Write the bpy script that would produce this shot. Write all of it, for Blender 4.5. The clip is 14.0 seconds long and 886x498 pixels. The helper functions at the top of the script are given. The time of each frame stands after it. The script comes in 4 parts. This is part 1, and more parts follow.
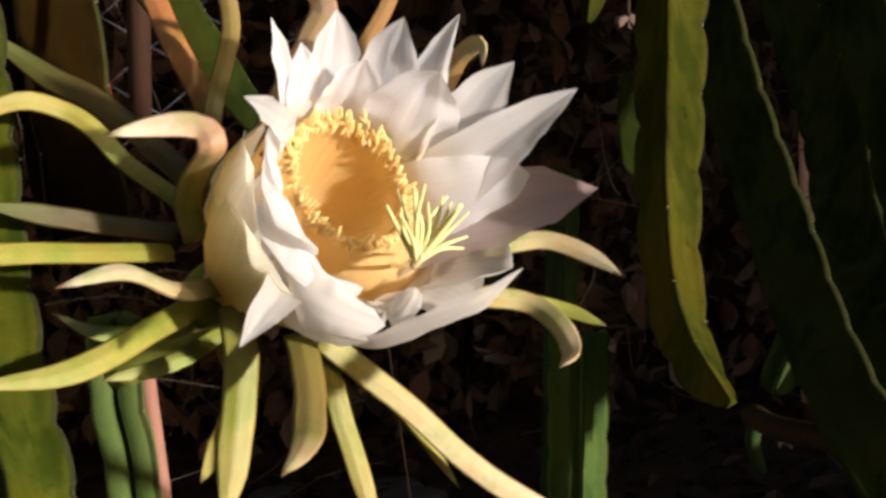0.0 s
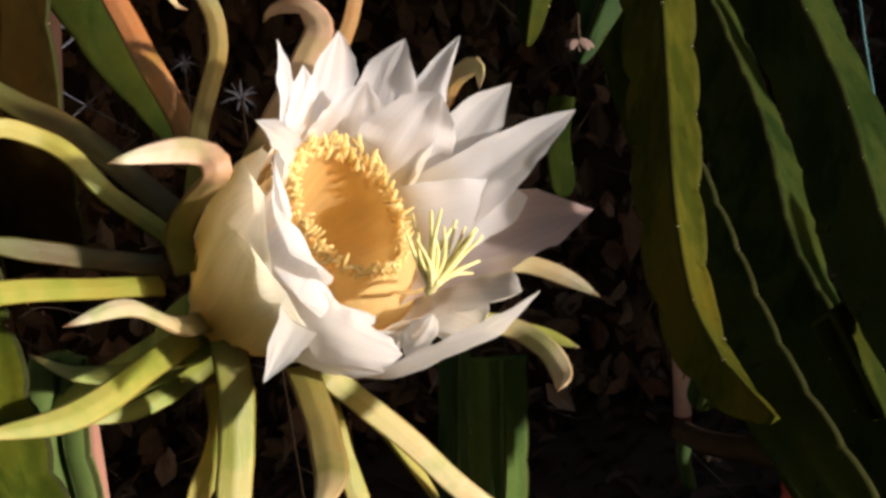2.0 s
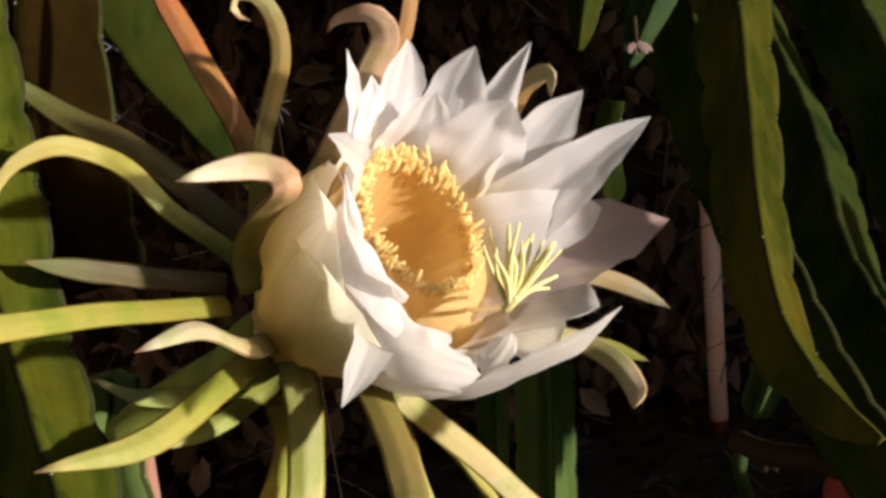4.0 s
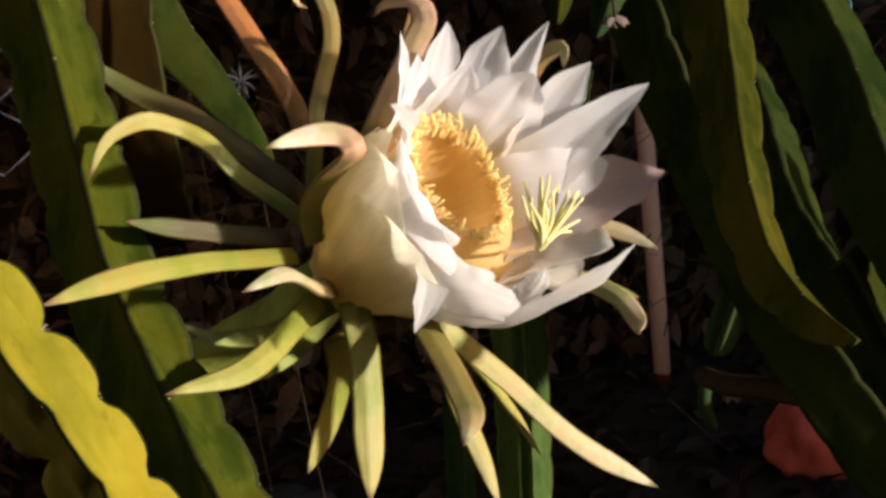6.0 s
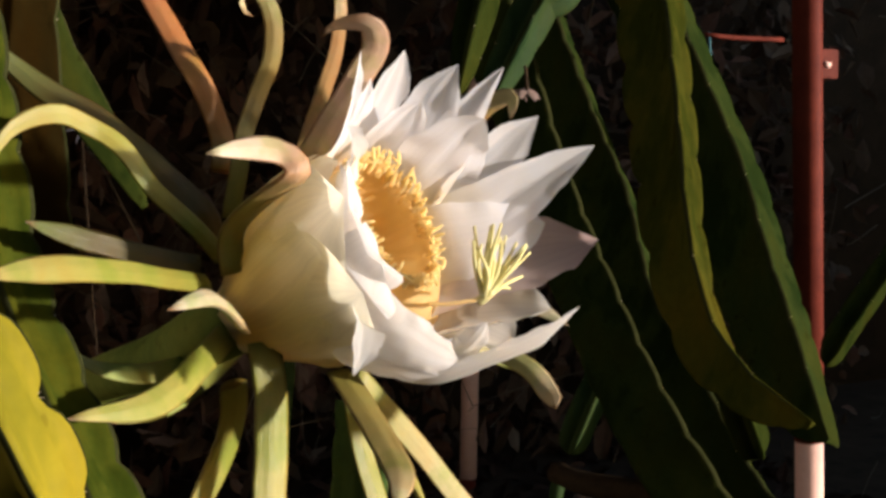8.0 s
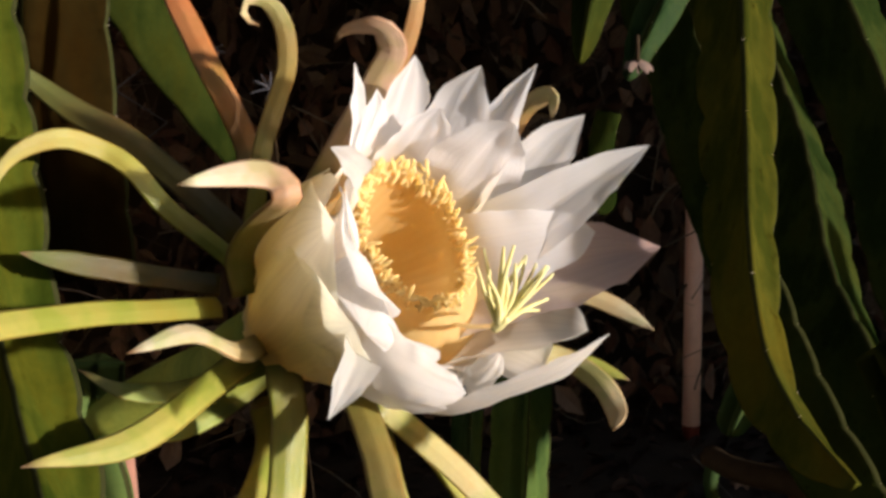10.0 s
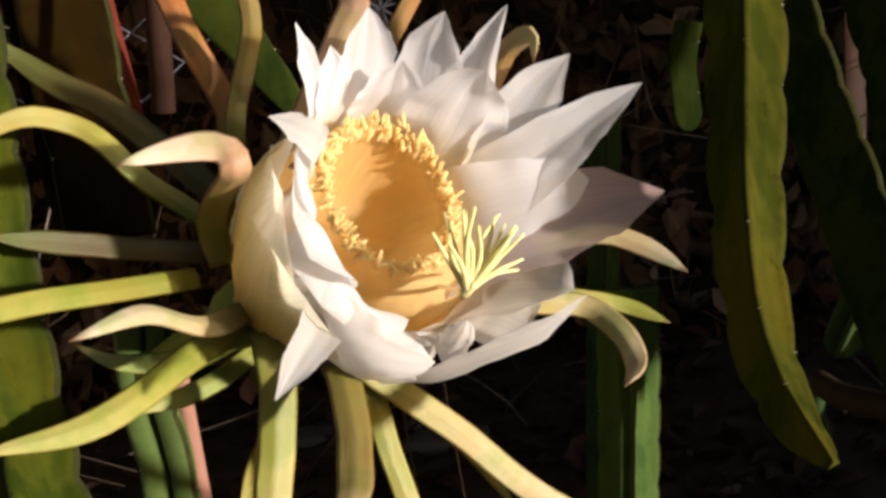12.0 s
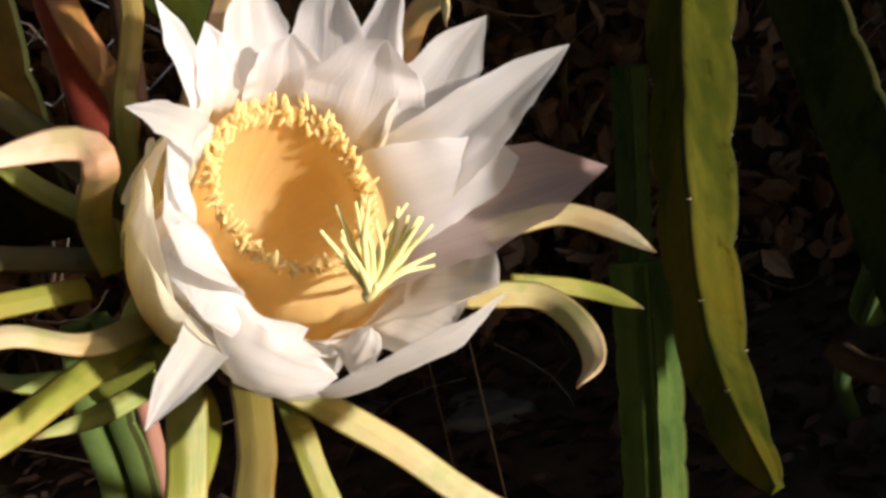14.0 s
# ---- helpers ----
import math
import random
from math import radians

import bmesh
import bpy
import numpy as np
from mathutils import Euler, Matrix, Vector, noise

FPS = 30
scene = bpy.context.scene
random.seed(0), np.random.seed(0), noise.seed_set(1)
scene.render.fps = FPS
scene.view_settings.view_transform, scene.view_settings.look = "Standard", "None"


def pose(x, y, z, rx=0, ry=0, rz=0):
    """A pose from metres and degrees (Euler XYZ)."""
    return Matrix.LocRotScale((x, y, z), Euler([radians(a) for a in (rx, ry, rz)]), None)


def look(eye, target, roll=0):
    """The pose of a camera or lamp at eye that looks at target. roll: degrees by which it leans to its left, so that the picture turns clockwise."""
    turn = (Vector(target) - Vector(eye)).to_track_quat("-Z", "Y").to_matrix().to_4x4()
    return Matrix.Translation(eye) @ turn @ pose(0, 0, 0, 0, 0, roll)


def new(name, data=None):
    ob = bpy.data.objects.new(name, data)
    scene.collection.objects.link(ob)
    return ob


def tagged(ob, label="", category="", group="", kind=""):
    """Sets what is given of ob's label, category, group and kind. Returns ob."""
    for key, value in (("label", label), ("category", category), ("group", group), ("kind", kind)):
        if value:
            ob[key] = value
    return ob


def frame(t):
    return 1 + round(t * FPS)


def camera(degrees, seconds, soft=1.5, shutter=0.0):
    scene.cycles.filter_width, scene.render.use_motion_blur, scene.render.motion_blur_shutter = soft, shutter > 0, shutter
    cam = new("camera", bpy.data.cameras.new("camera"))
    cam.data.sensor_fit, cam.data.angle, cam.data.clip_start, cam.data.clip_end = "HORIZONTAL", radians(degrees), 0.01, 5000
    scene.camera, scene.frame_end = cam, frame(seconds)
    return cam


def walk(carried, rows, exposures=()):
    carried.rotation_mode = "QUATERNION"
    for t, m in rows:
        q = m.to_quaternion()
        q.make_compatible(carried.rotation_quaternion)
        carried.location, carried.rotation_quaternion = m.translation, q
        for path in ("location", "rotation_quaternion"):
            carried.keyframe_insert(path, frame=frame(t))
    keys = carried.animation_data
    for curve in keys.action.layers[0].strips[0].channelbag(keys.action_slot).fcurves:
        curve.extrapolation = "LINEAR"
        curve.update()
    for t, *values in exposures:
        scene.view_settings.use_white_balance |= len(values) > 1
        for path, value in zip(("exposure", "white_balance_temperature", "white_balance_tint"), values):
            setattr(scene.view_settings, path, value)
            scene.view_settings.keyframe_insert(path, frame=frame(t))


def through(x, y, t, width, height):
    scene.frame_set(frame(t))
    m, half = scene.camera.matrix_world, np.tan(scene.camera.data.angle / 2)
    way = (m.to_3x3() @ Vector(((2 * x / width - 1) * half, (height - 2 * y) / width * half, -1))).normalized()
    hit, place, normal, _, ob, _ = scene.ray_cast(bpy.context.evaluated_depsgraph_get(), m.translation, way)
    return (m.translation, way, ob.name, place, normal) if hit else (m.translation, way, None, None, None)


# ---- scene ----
K = 0.65            # size of the plan in metres
LIFT = 0.72         # height of the flower above the ground


def put(p):
    return (p[0] * K, p[1] * K, p[2] * K + LIFT)


cam = camera(42.0, 14.0, soft=3.2)
PATH = [
    (0, (-0.0395, -0.6055, 0.0993), (0.0486, 0.3789, -0.0527), -4.64),
    (0.5, (-0.0709, -0.5954, 0.0969), (0.0734, 0.3827, -0.0527), -5.59),
    (1, (-0.0943, -0.5867, 0.0917), (0.0970, 0.3823, -0.0647), -5.44),
    (1.5, (-0.1138, -0.5824, 0.0958), (0.1089, 0.3800, -0.0596), -5.07),
    (2, (-0.1221, -0.5776, 0.1035), (0.0954, 0.3884, -0.0362), -5.01),
    (2.5, (-0.1217, -0.5745, 0.1042), (0.0946, 0.3923, -0.0315), -4.84),
    (3, (-0.1168, -0.5713, 0.1043), (0.1073, 0.3946, -0.0260), -4.74),
    (3.5, (-0.1230, -0.5617, 0.1072), (0.0906, 0.4076, -0.0151), -4.91),
    (4, (-0.1428, -0.5491, 0.1088), (0.0558, 0.4217, -0.0258), -6.00),
    (4.2, (-0.1498, -0.5443, 0.1107), (0.0407, 0.4278, -0.0257), -6.50),
    (6.3, (-0.2367, -0.6395, 0.1194), (0.0320, 0.3091, -0.0479), -6.61),
    (6.5, (-0.2411, -0.6325, 0.1068), (0.0364, 0.3171, -0.0389), -5.42),
    (7, (-0.2610, -0.6053, 0.0918), (0.0792, 0.3302, -0.0034), -2.59),
    (7.5, (-0.2834, -0.5796, 0.0853), (0.1166, 0.3338, 0.0095), -0.79),
    (8, (-0.2877, -0.5592, 0.0850), (0.1363, 0.3419, -0.0060), -0.30),
    (8.2, (-0.2884, -0.5553, 0.0885), (0.1395, 0.3428, -0.0136), -0.37),
    (10.3, (-0.1307, -0.5495, 0.1281), (0.0406, 0.4222, -0.0342), -2.76),
    (10.5, (-0.1239, -0.5380, 0.1292), (0.0255, 0.4347, -0.0485), -3.08),
    (11, (-0.0971, -0.5381, 0.1390), (0.0033, 0.4388, -0.0493), -4.27),
    (11.5, (-0.0693, -0.5392, 0.1419), (0.0065, 0.4390, -0.0513), -5.20),
    (12, (-0.0369, -0.5318, 0.1430), (0.0137, 0.4421, -0.0784), -6.70),
    (12.5, (-0.0133, -0.5263, 0.1420), (0.0408, 0.4400, -0.1095), -7.70),
    (13, (-0.0021, -0.5272, 0.1475), (0.0566, 0.4372, -0.1103), -8.12),
    (13.5, (0.0067, -0.5301, 0.1513), (0.0421, 0.4366, -0.1022), -8.84),
    (14, (0.0352, -0.4663, 0.1282), (0.0306, 0.5049, -0.1103), -10.08),
]
walk(cam, [(t, look(put(eye), put(target), roll)) for t, eye, target, roll in PATH])

# ---- light ----
SUN_FROM = Vector((0.77, -0.61, 0.09)).normalized()
SHADE = 1.3
world = bpy.data.worlds.new("sky")
scene.world = world
world.use_nodes = True
wn = world.node_tree
sky = wn.nodes.new("ShaderNodeTexSky")
sky.sky_type = 'NISHITA'
sky.sun_disc = False
sky.sun_elevation = math.asin(SUN_FROM.z)
sky.sun_rotation = math.atan2(SUN_FROM.x, SUN_FROM.y)
wn.links.new(sky.outputs[0], wn.nodes["Background"].inputs[0])
wn.nodes["Background"].inputs[1].default_value = 0.15
sun = new("sun", bpy.data.lights.new("sun", 'SUN'))
sun.data.energy = 4.7
sun.data.angle = radians(2.2)
sun.data.color = (1.0, 0.915, 0.835)
sun.matrix_world = look(SUN_FROM * 5, (0, 0, 0))
scene.view_settings.exposure = 1.02


# ---- materials ----
class Nodes:
    """A small writer of node materials."""

    def __init__(self, name):
        self.mat = bpy.data.materials.new(name)
        self.mat.use_nodes = True
        self.t = self.mat.node_tree
        self.b = self.t.nodes["Principled BSDF"]
        self.co = self.t.nodes.new("ShaderNodeTexCoord").outputs["Object"]

    def add(self, kind, **values):
        n = self.t.nodes.new(kind)
        for k, v in values.items():
            n.inputs[k.replace("_", " ")].default_value = v
        return n

    def link(self, a, b):
        self.t.links.new(a, b)

    def noise(self, scale, detail=4.0, stretch=(1, 1, 1), rough=0.6):
        m = self.add("ShaderNodeMapping")
        m.inputs["Scale"].default_value = stretch
        self.link(self.co, m.inputs["Vector"])
        n = self.add("ShaderNodeTexNoise", Scale=scale, Detail=detail, Roughness=rough)
        self.link(m.outputs[0], n.inputs["Vector"])
        return n.outputs["Fac"]

    def ramp(self, fac, *stops):
        r = self.t.nodes.new("ShaderNodeValToRGB")
        e = r.color_ramp.elements
        while len(e) < len(stops):
            e.new(0.5)
        for s, (p, c) in zip(e, stops):
            s.position, s.color = p, (*c, 1)
        self.link(fac, r.inputs[0])
        return r.outputs[0]

    def mix(self, fac, a, b, mode='MIX'):
        m = self.t.nodes.new("ShaderNodeMix")
        m.data_type, m.blend_type = 'RGBA', mode
        for k, v in (("Factor", fac), ("A", a), ("B", b)):
            s = [i for i in m.inputs if i.name == k and (i.type == 'RGBA' or k == "Factor")][0]
            if isinstance(v, (int, float)):
                s.default_value = v
            elif isinstance(v, tuple):
                s.default_value = (*v, 1)
            else:
                self.link(v, s)
        return [o for o in m.outputs if o.type == 'RGBA'][0]

    def bump(self, fac, strength, distance=0.001):
        n = self.add("ShaderNodeBump", Strength=strength, Distance=distance)
        self.link(fac, n.inputs["Height"])
        self.link(n.outputs[0], self.b.inputs["Normal"])

    def done(self, colour, rough=0.5, through=0.0, clear=0.0, spec=0.5):
        """colour: a socket or a tuple; through: share of light that passes a thin leaf or petal scattered; clear: share that passes straight."""
        if isinstance(colour, tuple):
            self.b.inputs["Base Color"].default_value = (*colour, 1)
        else:
            self.link(colour, self.b.inputs["Base Color"])
        self.b.inputs["Roughness"].default_value = rough
        self.b.inputs["Specular IOR Level"].default_value = spec
        if through:
            tr = self.t.nodes.new("ShaderNodeBsdfTranslucent")
            if isinstance(colour, tuple):
                tr.inputs[0].default_value = (*colour, 1)
            else:
                self.link(colour, tr.inputs[0])
            mx = self.t.nodes.new("ShaderNodeMixShader")
            mx.inputs[0].default_value = through
            self.link(self.b.outputs[0], mx.inputs[1])
            self.link(tr.outputs[0], mx.inputs[2])
            last = mx
            if clear:
                film = self.t.nodes.new("ShaderNodeBsdfTransparent")
                film.inputs[0].default_value = (1.0, 0.97, 0.90, 1)
                last = self.t.nodes.new("ShaderNodeMixShader")
                last.inputs[0].default_value = clear
                self.link(mx.outputs[0], last.inputs[1])
                self.link(film.outputs[0], last.inputs[2])
            self.link(last.outputs[0], self.t.nodes["Material Output"].inputs[0])
        return self.mat


def petal_material(name, low, high, tip=None, through=0.35, blend=0.5, relief=0.35, fleshy=False, start=0.1, veins=0.86, clear=0.13):
    n = Nodes(name)
    uv = n.t.nodes.new("ShaderNodeUVMap").outputs[0]
    sep = n.t.nodes.new("ShaderNodeSeparateXYZ")
    n.link(uv, sep.inputs[0])
    stops = [(start, low), (blend, high), (1.0, tip or high)]
    if fleshy:                                   # a withered brown point
        stops[2:] = [(0.93, tip or high), (0.985, (0.16, 0.09, 0.04))]
    base = n.ramp(sep.outputs["Y"], *stops)
    m = n.add("ShaderNodeMapping")
    m.inputs["Scale"].default_value = (38, 1.6, 1)
    n.link(uv, m.inputs["Vector"])
    v = n.add("ShaderNodeTexNoise", Scale=1.0, Detail=3.0, Roughness=0.55)
    n.link(m.outputs[0], v.inputs["Vector"])
    streak = n.ramp(v.outputs["Fac"], (0.3, (veins, veins, veins)), (0.7, (1, 1, 1)))
    col = n.mix(1.0, base, streak, 'MULTIPLY')
    n.bump(v.outputs["Fac"], relief, 0.0012)
    if fleshy:                                   # reddish margins, green and yellow patches, waxy skin
        rim = n.ramp(sep.outputs["X"], (0.0, (0.72, 0.52, 0.42)), (0.09, (1, 1, 1)), (0.91, (1, 1, 1)), (1.0, (0.72, 0.52, 0.42)))
        col = n.mix(1.0, col, rim, 'MULTIPLY')
        patch = n.ramp(n.noise(45, 3.0), (0.38, (0.72, 0.86, 0.60)), (0.5, (1, 1, 1)), (0.62, (1.0, 0.90, 0.80)))
        col = n.mix(0.9, col, patch, 'MULTIPLY')
        return n.done(col, 0.42, through, spec=0.4)
    return n.done(col, 0.6, through, clear, spec=0.2)


MAT_PETAL = petal_material("white_petal", (0.92, 0.80, 0.54), (0.91, 0.90, 0.93), (0.92, 0.92, 0.96), 0.50, 0.70, 0.32, start=0.46, veins=0.95)
MAT_PETAL_CUP = petal_material("cream_outer_petal", (0.82, 0.74, 0.40), (0.94, 0.90, 0.65), (0.94, 0.91, 0.77), 0.78, 0.60)
# white petal darkened to mauve: the shade is put into its colour
MAT_PETAL_SHADED = petal_material("petal_with_painted_shade", (0.76, 0.67, 0.52), (0.68, 0.60, 0.59), (0.62, 0.42, 0.39), 0.4)
MAT_PETAL_THIN = petal_material("thin_white_petal", (0.80, 0.68, 0.40), (0.82, 0.79, 0.76), (0.84, 0.83, 0.85), 0.58, relief=0.6, veins=0.93)
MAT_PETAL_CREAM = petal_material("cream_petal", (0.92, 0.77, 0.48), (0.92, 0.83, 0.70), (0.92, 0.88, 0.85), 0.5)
MAT_SEPAL = petal_material("yellow_green_sepal", (0.195, 0.195, 0.031), (0.285, 0.268, 0.053), (0.345, 0.302, 0.092), 0.15, fleshy=True)
MAT_SEPAL_GREEN = petal_material("green_sepal", (0.183, 0.219, 0.036), (0.219, 0.255, 0.049), (0.304, 0.304, 0.110), 0.12, fleshy=True)
MAT_SEPAL_PALE = petal_material("cream_sepal", (0.334, 0.292, 0.097), (0.438, 0.365, 0.194), (0.487, 0.426, 0.304), 0.2, fleshy=True)
# olive sepal with shade painted along it and a sunlit green end
MAT_SEPAL_SHADED = petal_material("olive_sepal_with_painted_shade", (0.085, 0.056, 0.014), (0.062, 0.047, 0.012), (0.080, 0.096, 0.022), 0.1, 0.60, fleshy=True)
MAT_SEPAL_BROWN = petal_material("russet_sepal", (0.320, 0.165, 0.050), (0.360, 0.150, 0.050), (0.350, 0.125, 0.050), 0.12, fleshy=True)
MAT_SEPAL_ROSE = petal_material("rosy_tan_sepal", (0.30, 0.20, 0.08), (0.42, 0.25, 0.17), (0.52, 0.38, 0.27), 0.2, fleshy=True)
MAT_SEPAL_CREAM = petal_material("cream_sepal_with_a_rosy_bend", (0.26, 0.22, 0.06), (0.46, 0.27, 0.16), (0.62, 0.54, 0.42), 0.2, 0.60, fleshy=True, start=0.35)
MAT_SEPAL_TAN = petal_material("tan_sepal", (0.192, 0.164, 0.040), (0.249, 0.186, 0.062), (0.475, 0.395, 0.226), 0.14, 0.7, fleshy=True)
MAT_SEPAL_RUST = petal_material("rust_and_cream_sepal", (0.249, 0.136, 0.045), (0.305, 0.169, 0.068), (0.565, 0.475, 0.294), 0.12, 0.45, fleshy=True)


def make_simple(name, stops, scale, rough, bump=0.3, through=0.0, stretch=(1, 1, 1), spec=0.03, blotch=0.0, clear=0.0):
    n = Nodes(name)
    f = n.noise(scale, 5.0, stretch)
    g = n.noise(scale * 9, 3.0, stretch)
    both = n.mix(0.35, f, g)
    n.bump(both, bump, 0.001)
    colour = n.ramp(both, *stops)
    if blotch:                                   # yellowed and dull patches drawn out along the stem
        patch = n.ramp(n.noise(34, 4.0, (1, 1, 0.3)), (0.40, (0.42, 0.56, 0.55)), (0.50, (0.9, 0.95, 0.95)), (0.60, (1.0, 0.90, 0.75)))
        colour = n.mix(blotch, colour, patch, 'MULTIPLY')
        scar = n.ramp(n.noise(140, 2.0, (1, 1, 0.6)), (0.66, (1, 1, 1)), (0.72, (0.60, 0.55, 0.46)))
        colour = n.mix(blotch, colour, scar, 'MULTIPLY')
    return n.done(colour, max(rough, 0.6), through, clear, spec)


MAT_STAMEN = make_simple("golden_stamen_filament", [(0.3, (0.92, 0.66, 0.27)), (0.7, (0.95, 0.74, 0.37))], 90, 0.5, 0.4, 0.6, clear=0.32)
MAT_ANTHER = make_simple("pale_yellow_anther", [(0.3, (0.91, 0.76, 0.40)), (0.7, (0.94, 0.84, 0.54))], 200, 0.7, 0.3, 0.65)
MAT_STIGMA = make_simple("lemon_stigma", [(0.3, (0.70, 0.64, 0.27)), (0.7, (0.78, 0.73, 0.42))], 120, 0.5, 0.3, 0.3)
# cactus skins in several tones; sun and shade are put into them
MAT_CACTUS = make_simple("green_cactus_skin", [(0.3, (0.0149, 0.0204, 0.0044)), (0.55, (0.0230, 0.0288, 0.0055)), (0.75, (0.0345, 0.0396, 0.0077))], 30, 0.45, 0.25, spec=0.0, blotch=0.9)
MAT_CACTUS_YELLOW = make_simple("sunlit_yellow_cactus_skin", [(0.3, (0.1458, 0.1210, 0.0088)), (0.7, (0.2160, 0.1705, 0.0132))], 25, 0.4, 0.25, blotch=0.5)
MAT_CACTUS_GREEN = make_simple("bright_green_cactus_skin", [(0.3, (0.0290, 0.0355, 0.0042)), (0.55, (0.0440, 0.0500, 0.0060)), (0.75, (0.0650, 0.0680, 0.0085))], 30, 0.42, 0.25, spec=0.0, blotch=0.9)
MAT_PALE_SLAB = make_simple("pale_grey_slab", [(0.3, (0.035, 0.034, 0.036)), (0.7, (0.07, 0.068, 0.07))], 30, 0.8, 0.4)
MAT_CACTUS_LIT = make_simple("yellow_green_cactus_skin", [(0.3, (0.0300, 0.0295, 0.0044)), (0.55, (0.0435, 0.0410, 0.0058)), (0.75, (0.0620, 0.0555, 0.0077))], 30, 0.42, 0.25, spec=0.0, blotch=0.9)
# brown skin, lowered further to hold the shade on that stem
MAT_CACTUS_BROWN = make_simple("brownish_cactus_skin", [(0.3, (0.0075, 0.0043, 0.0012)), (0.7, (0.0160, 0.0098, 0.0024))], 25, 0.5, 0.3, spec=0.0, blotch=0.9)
# the green skin again, dimmed in colour for stems in shade
MAT_CACTUS_SHADED = make_simple("shade_dimmed_cactus_skin", [(0.3, (0.0130, 0.0192, 0.0046)), (0.55, (0.0208, 0.0287, 0.0068)), (0.75, (0.0324, 0.0410, 0.0103))], 30, 0.45, 0.3, spec=0.0, blotch=0.9)
MAT_LEAF_GREEN = make_simple("deep_green_scale", [(0.3, (0.045, 0.075, 0.020)), (0.7, (0.075, 0.105, 0.030))], 40, 0.5, 0.2)
MAT_TUBE = make_simple("green_flower_tube_skin", [(0.3, (0.120, 0.150, 0.028)), (0.7, (0.200, 0.230, 0.050))], 40, 0.5, 0.3, blotch=0.6)
MAT_WALL = make_simple("cream_plaster", [(0.3, (0.28, 0.25, 0.21)), (0.7, (0.38, 0.34, 0.29))], 6, 0.9, 0.3)
MAT_CACTUS_EDGE = make_simple("corky_rib_edge", [(0.3, (0.014, 0.016, 0.005)), (0.7, (0.032, 0.033, 0.013))], 150, 0.7, 0.4, spec=0.0)
MAT_SPINE = make_simple("pale_spine", [(0.3, (0.20, 0.16, 0.11)), (0.7, (0.38, 0.33, 0.25))], 300, 0.6, 0.1)
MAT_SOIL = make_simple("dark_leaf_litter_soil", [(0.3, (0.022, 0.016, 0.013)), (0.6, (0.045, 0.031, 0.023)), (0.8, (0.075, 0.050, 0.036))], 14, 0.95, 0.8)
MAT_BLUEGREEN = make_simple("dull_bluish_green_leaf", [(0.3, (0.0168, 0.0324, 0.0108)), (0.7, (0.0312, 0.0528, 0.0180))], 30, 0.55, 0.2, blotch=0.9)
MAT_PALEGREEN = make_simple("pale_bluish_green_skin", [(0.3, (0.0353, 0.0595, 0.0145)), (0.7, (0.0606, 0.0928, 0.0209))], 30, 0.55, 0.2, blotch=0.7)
MAT_RED = make_simple("red_painted_post", [(0.3, (0.0715, 0.0144, 0.0096)), (0.7, (0.1300, 0.0264, 0.0168))], 30, 0.55, 0.3)
# pale pink, much lighter than the red of the posts
MAT_PINK = make_simple("pale_pink_tone", [(0.3, (0.66, 0.40, 0.33)), (0.7, (0.78, 0.50, 0.43))], 60, 0.6, 0.2)
MAT_STAKE = make_simple("pinkish_wood", [(0.3, (0.19, 0.095, 0.07)), (0.7, (0.27, 0.14, 0.105))], 60, 0.6, 0.3, stretch=(1, 1, 0.1))
MAT_PLANK = make_simple("weathered_brown_plank", [(0.3, (0.024, 0.012, 0.008)), (0.7, (0.042, 0.022, 0.015))], 40, 0.8, 0.4, stretch=(1, 1, 0.1))
MAT_WIRE = make_simple("grey_wire", [(0.3, (0.06, 0.06, 0.075)), (0.7, (0.12, 0.12, 0.145))], 80, 0.4, 0.1)
MAT_CORD = make_simple("pale_blue_cord", [(0.3, (0.05, 0.12, 0.14)), (0.7, (0.08, 0.17, 0.19))], 90, 0.6, 0.2)
MAT_CLOTH = make_simple("red_woven_cloth", [(0.3, (0.42, 0.07, 0.05)), (0.7, (0.58, 0.13, 0.10))], 20, 0.8, 0.3)
MAT_BRANCH = make_simple("dry_brown_bark", [(0.3, (0.020, 0.013, 0.008)), (0.7, (0.045, 0.030, 0.018))], 60, 0.8, 0.6)


def leaf_material(name, *stops):
    """Leaves that differ one from another."""
    n = Nodes(name)
    g = n.t.nodes.new("ShaderNodeNewGeometry").outputs["Random Per Island"]
    c = n.mix(0.5, n.ramp(g, *stops), n.ramp(n.noise(60), (0.3, (0.5, 0.5, 0.5)), (0.7, (1, 1, 1))), 'MULTIPLY')
    return n.done(c, 0.75, 0.1, spec=0.1)


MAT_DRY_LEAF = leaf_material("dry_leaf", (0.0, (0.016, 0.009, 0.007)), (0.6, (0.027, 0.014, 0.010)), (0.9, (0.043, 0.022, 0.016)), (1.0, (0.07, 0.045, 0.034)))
MAT_HEDGE_LEAF = leaf_material("hedge_leaf", (0.0, (0.060, 0.040, 0.028)), (0.5, (0.095, 0.058, 0.040)), (0.8, (0.140, 0.068, 0.050)), (1.0, (0.19, 0.14, 0.11)))
MAT_TWIG = leaf_material("dry_twig", (0.0, (0.05, 0.035, 0.025)), (0.7, (0.11, 0.085, 0.065)), (1.0, (0.22, 0.19, 0.16)))
MAT_DEAD = make_simple("dead_grey_leaf", [(0.3, (0.040, 0.038, 0.045)), (0.7, (0.075, 0.072, 0.082))], 80, 0.8, 0.3)
MAT_WITHERED = make_simple("withered_pink_petal", [(0.3, (0.08, 0.055, 0.048)), (0.7, (0.16, 0.115, 0.10))], 60, 0.8, 0.5)


# ---- building ----
def to_world(bm):
    bm.transform(Matrix.Translation((0, 0, LIFT)) @ Matrix.Scale(K, 4))


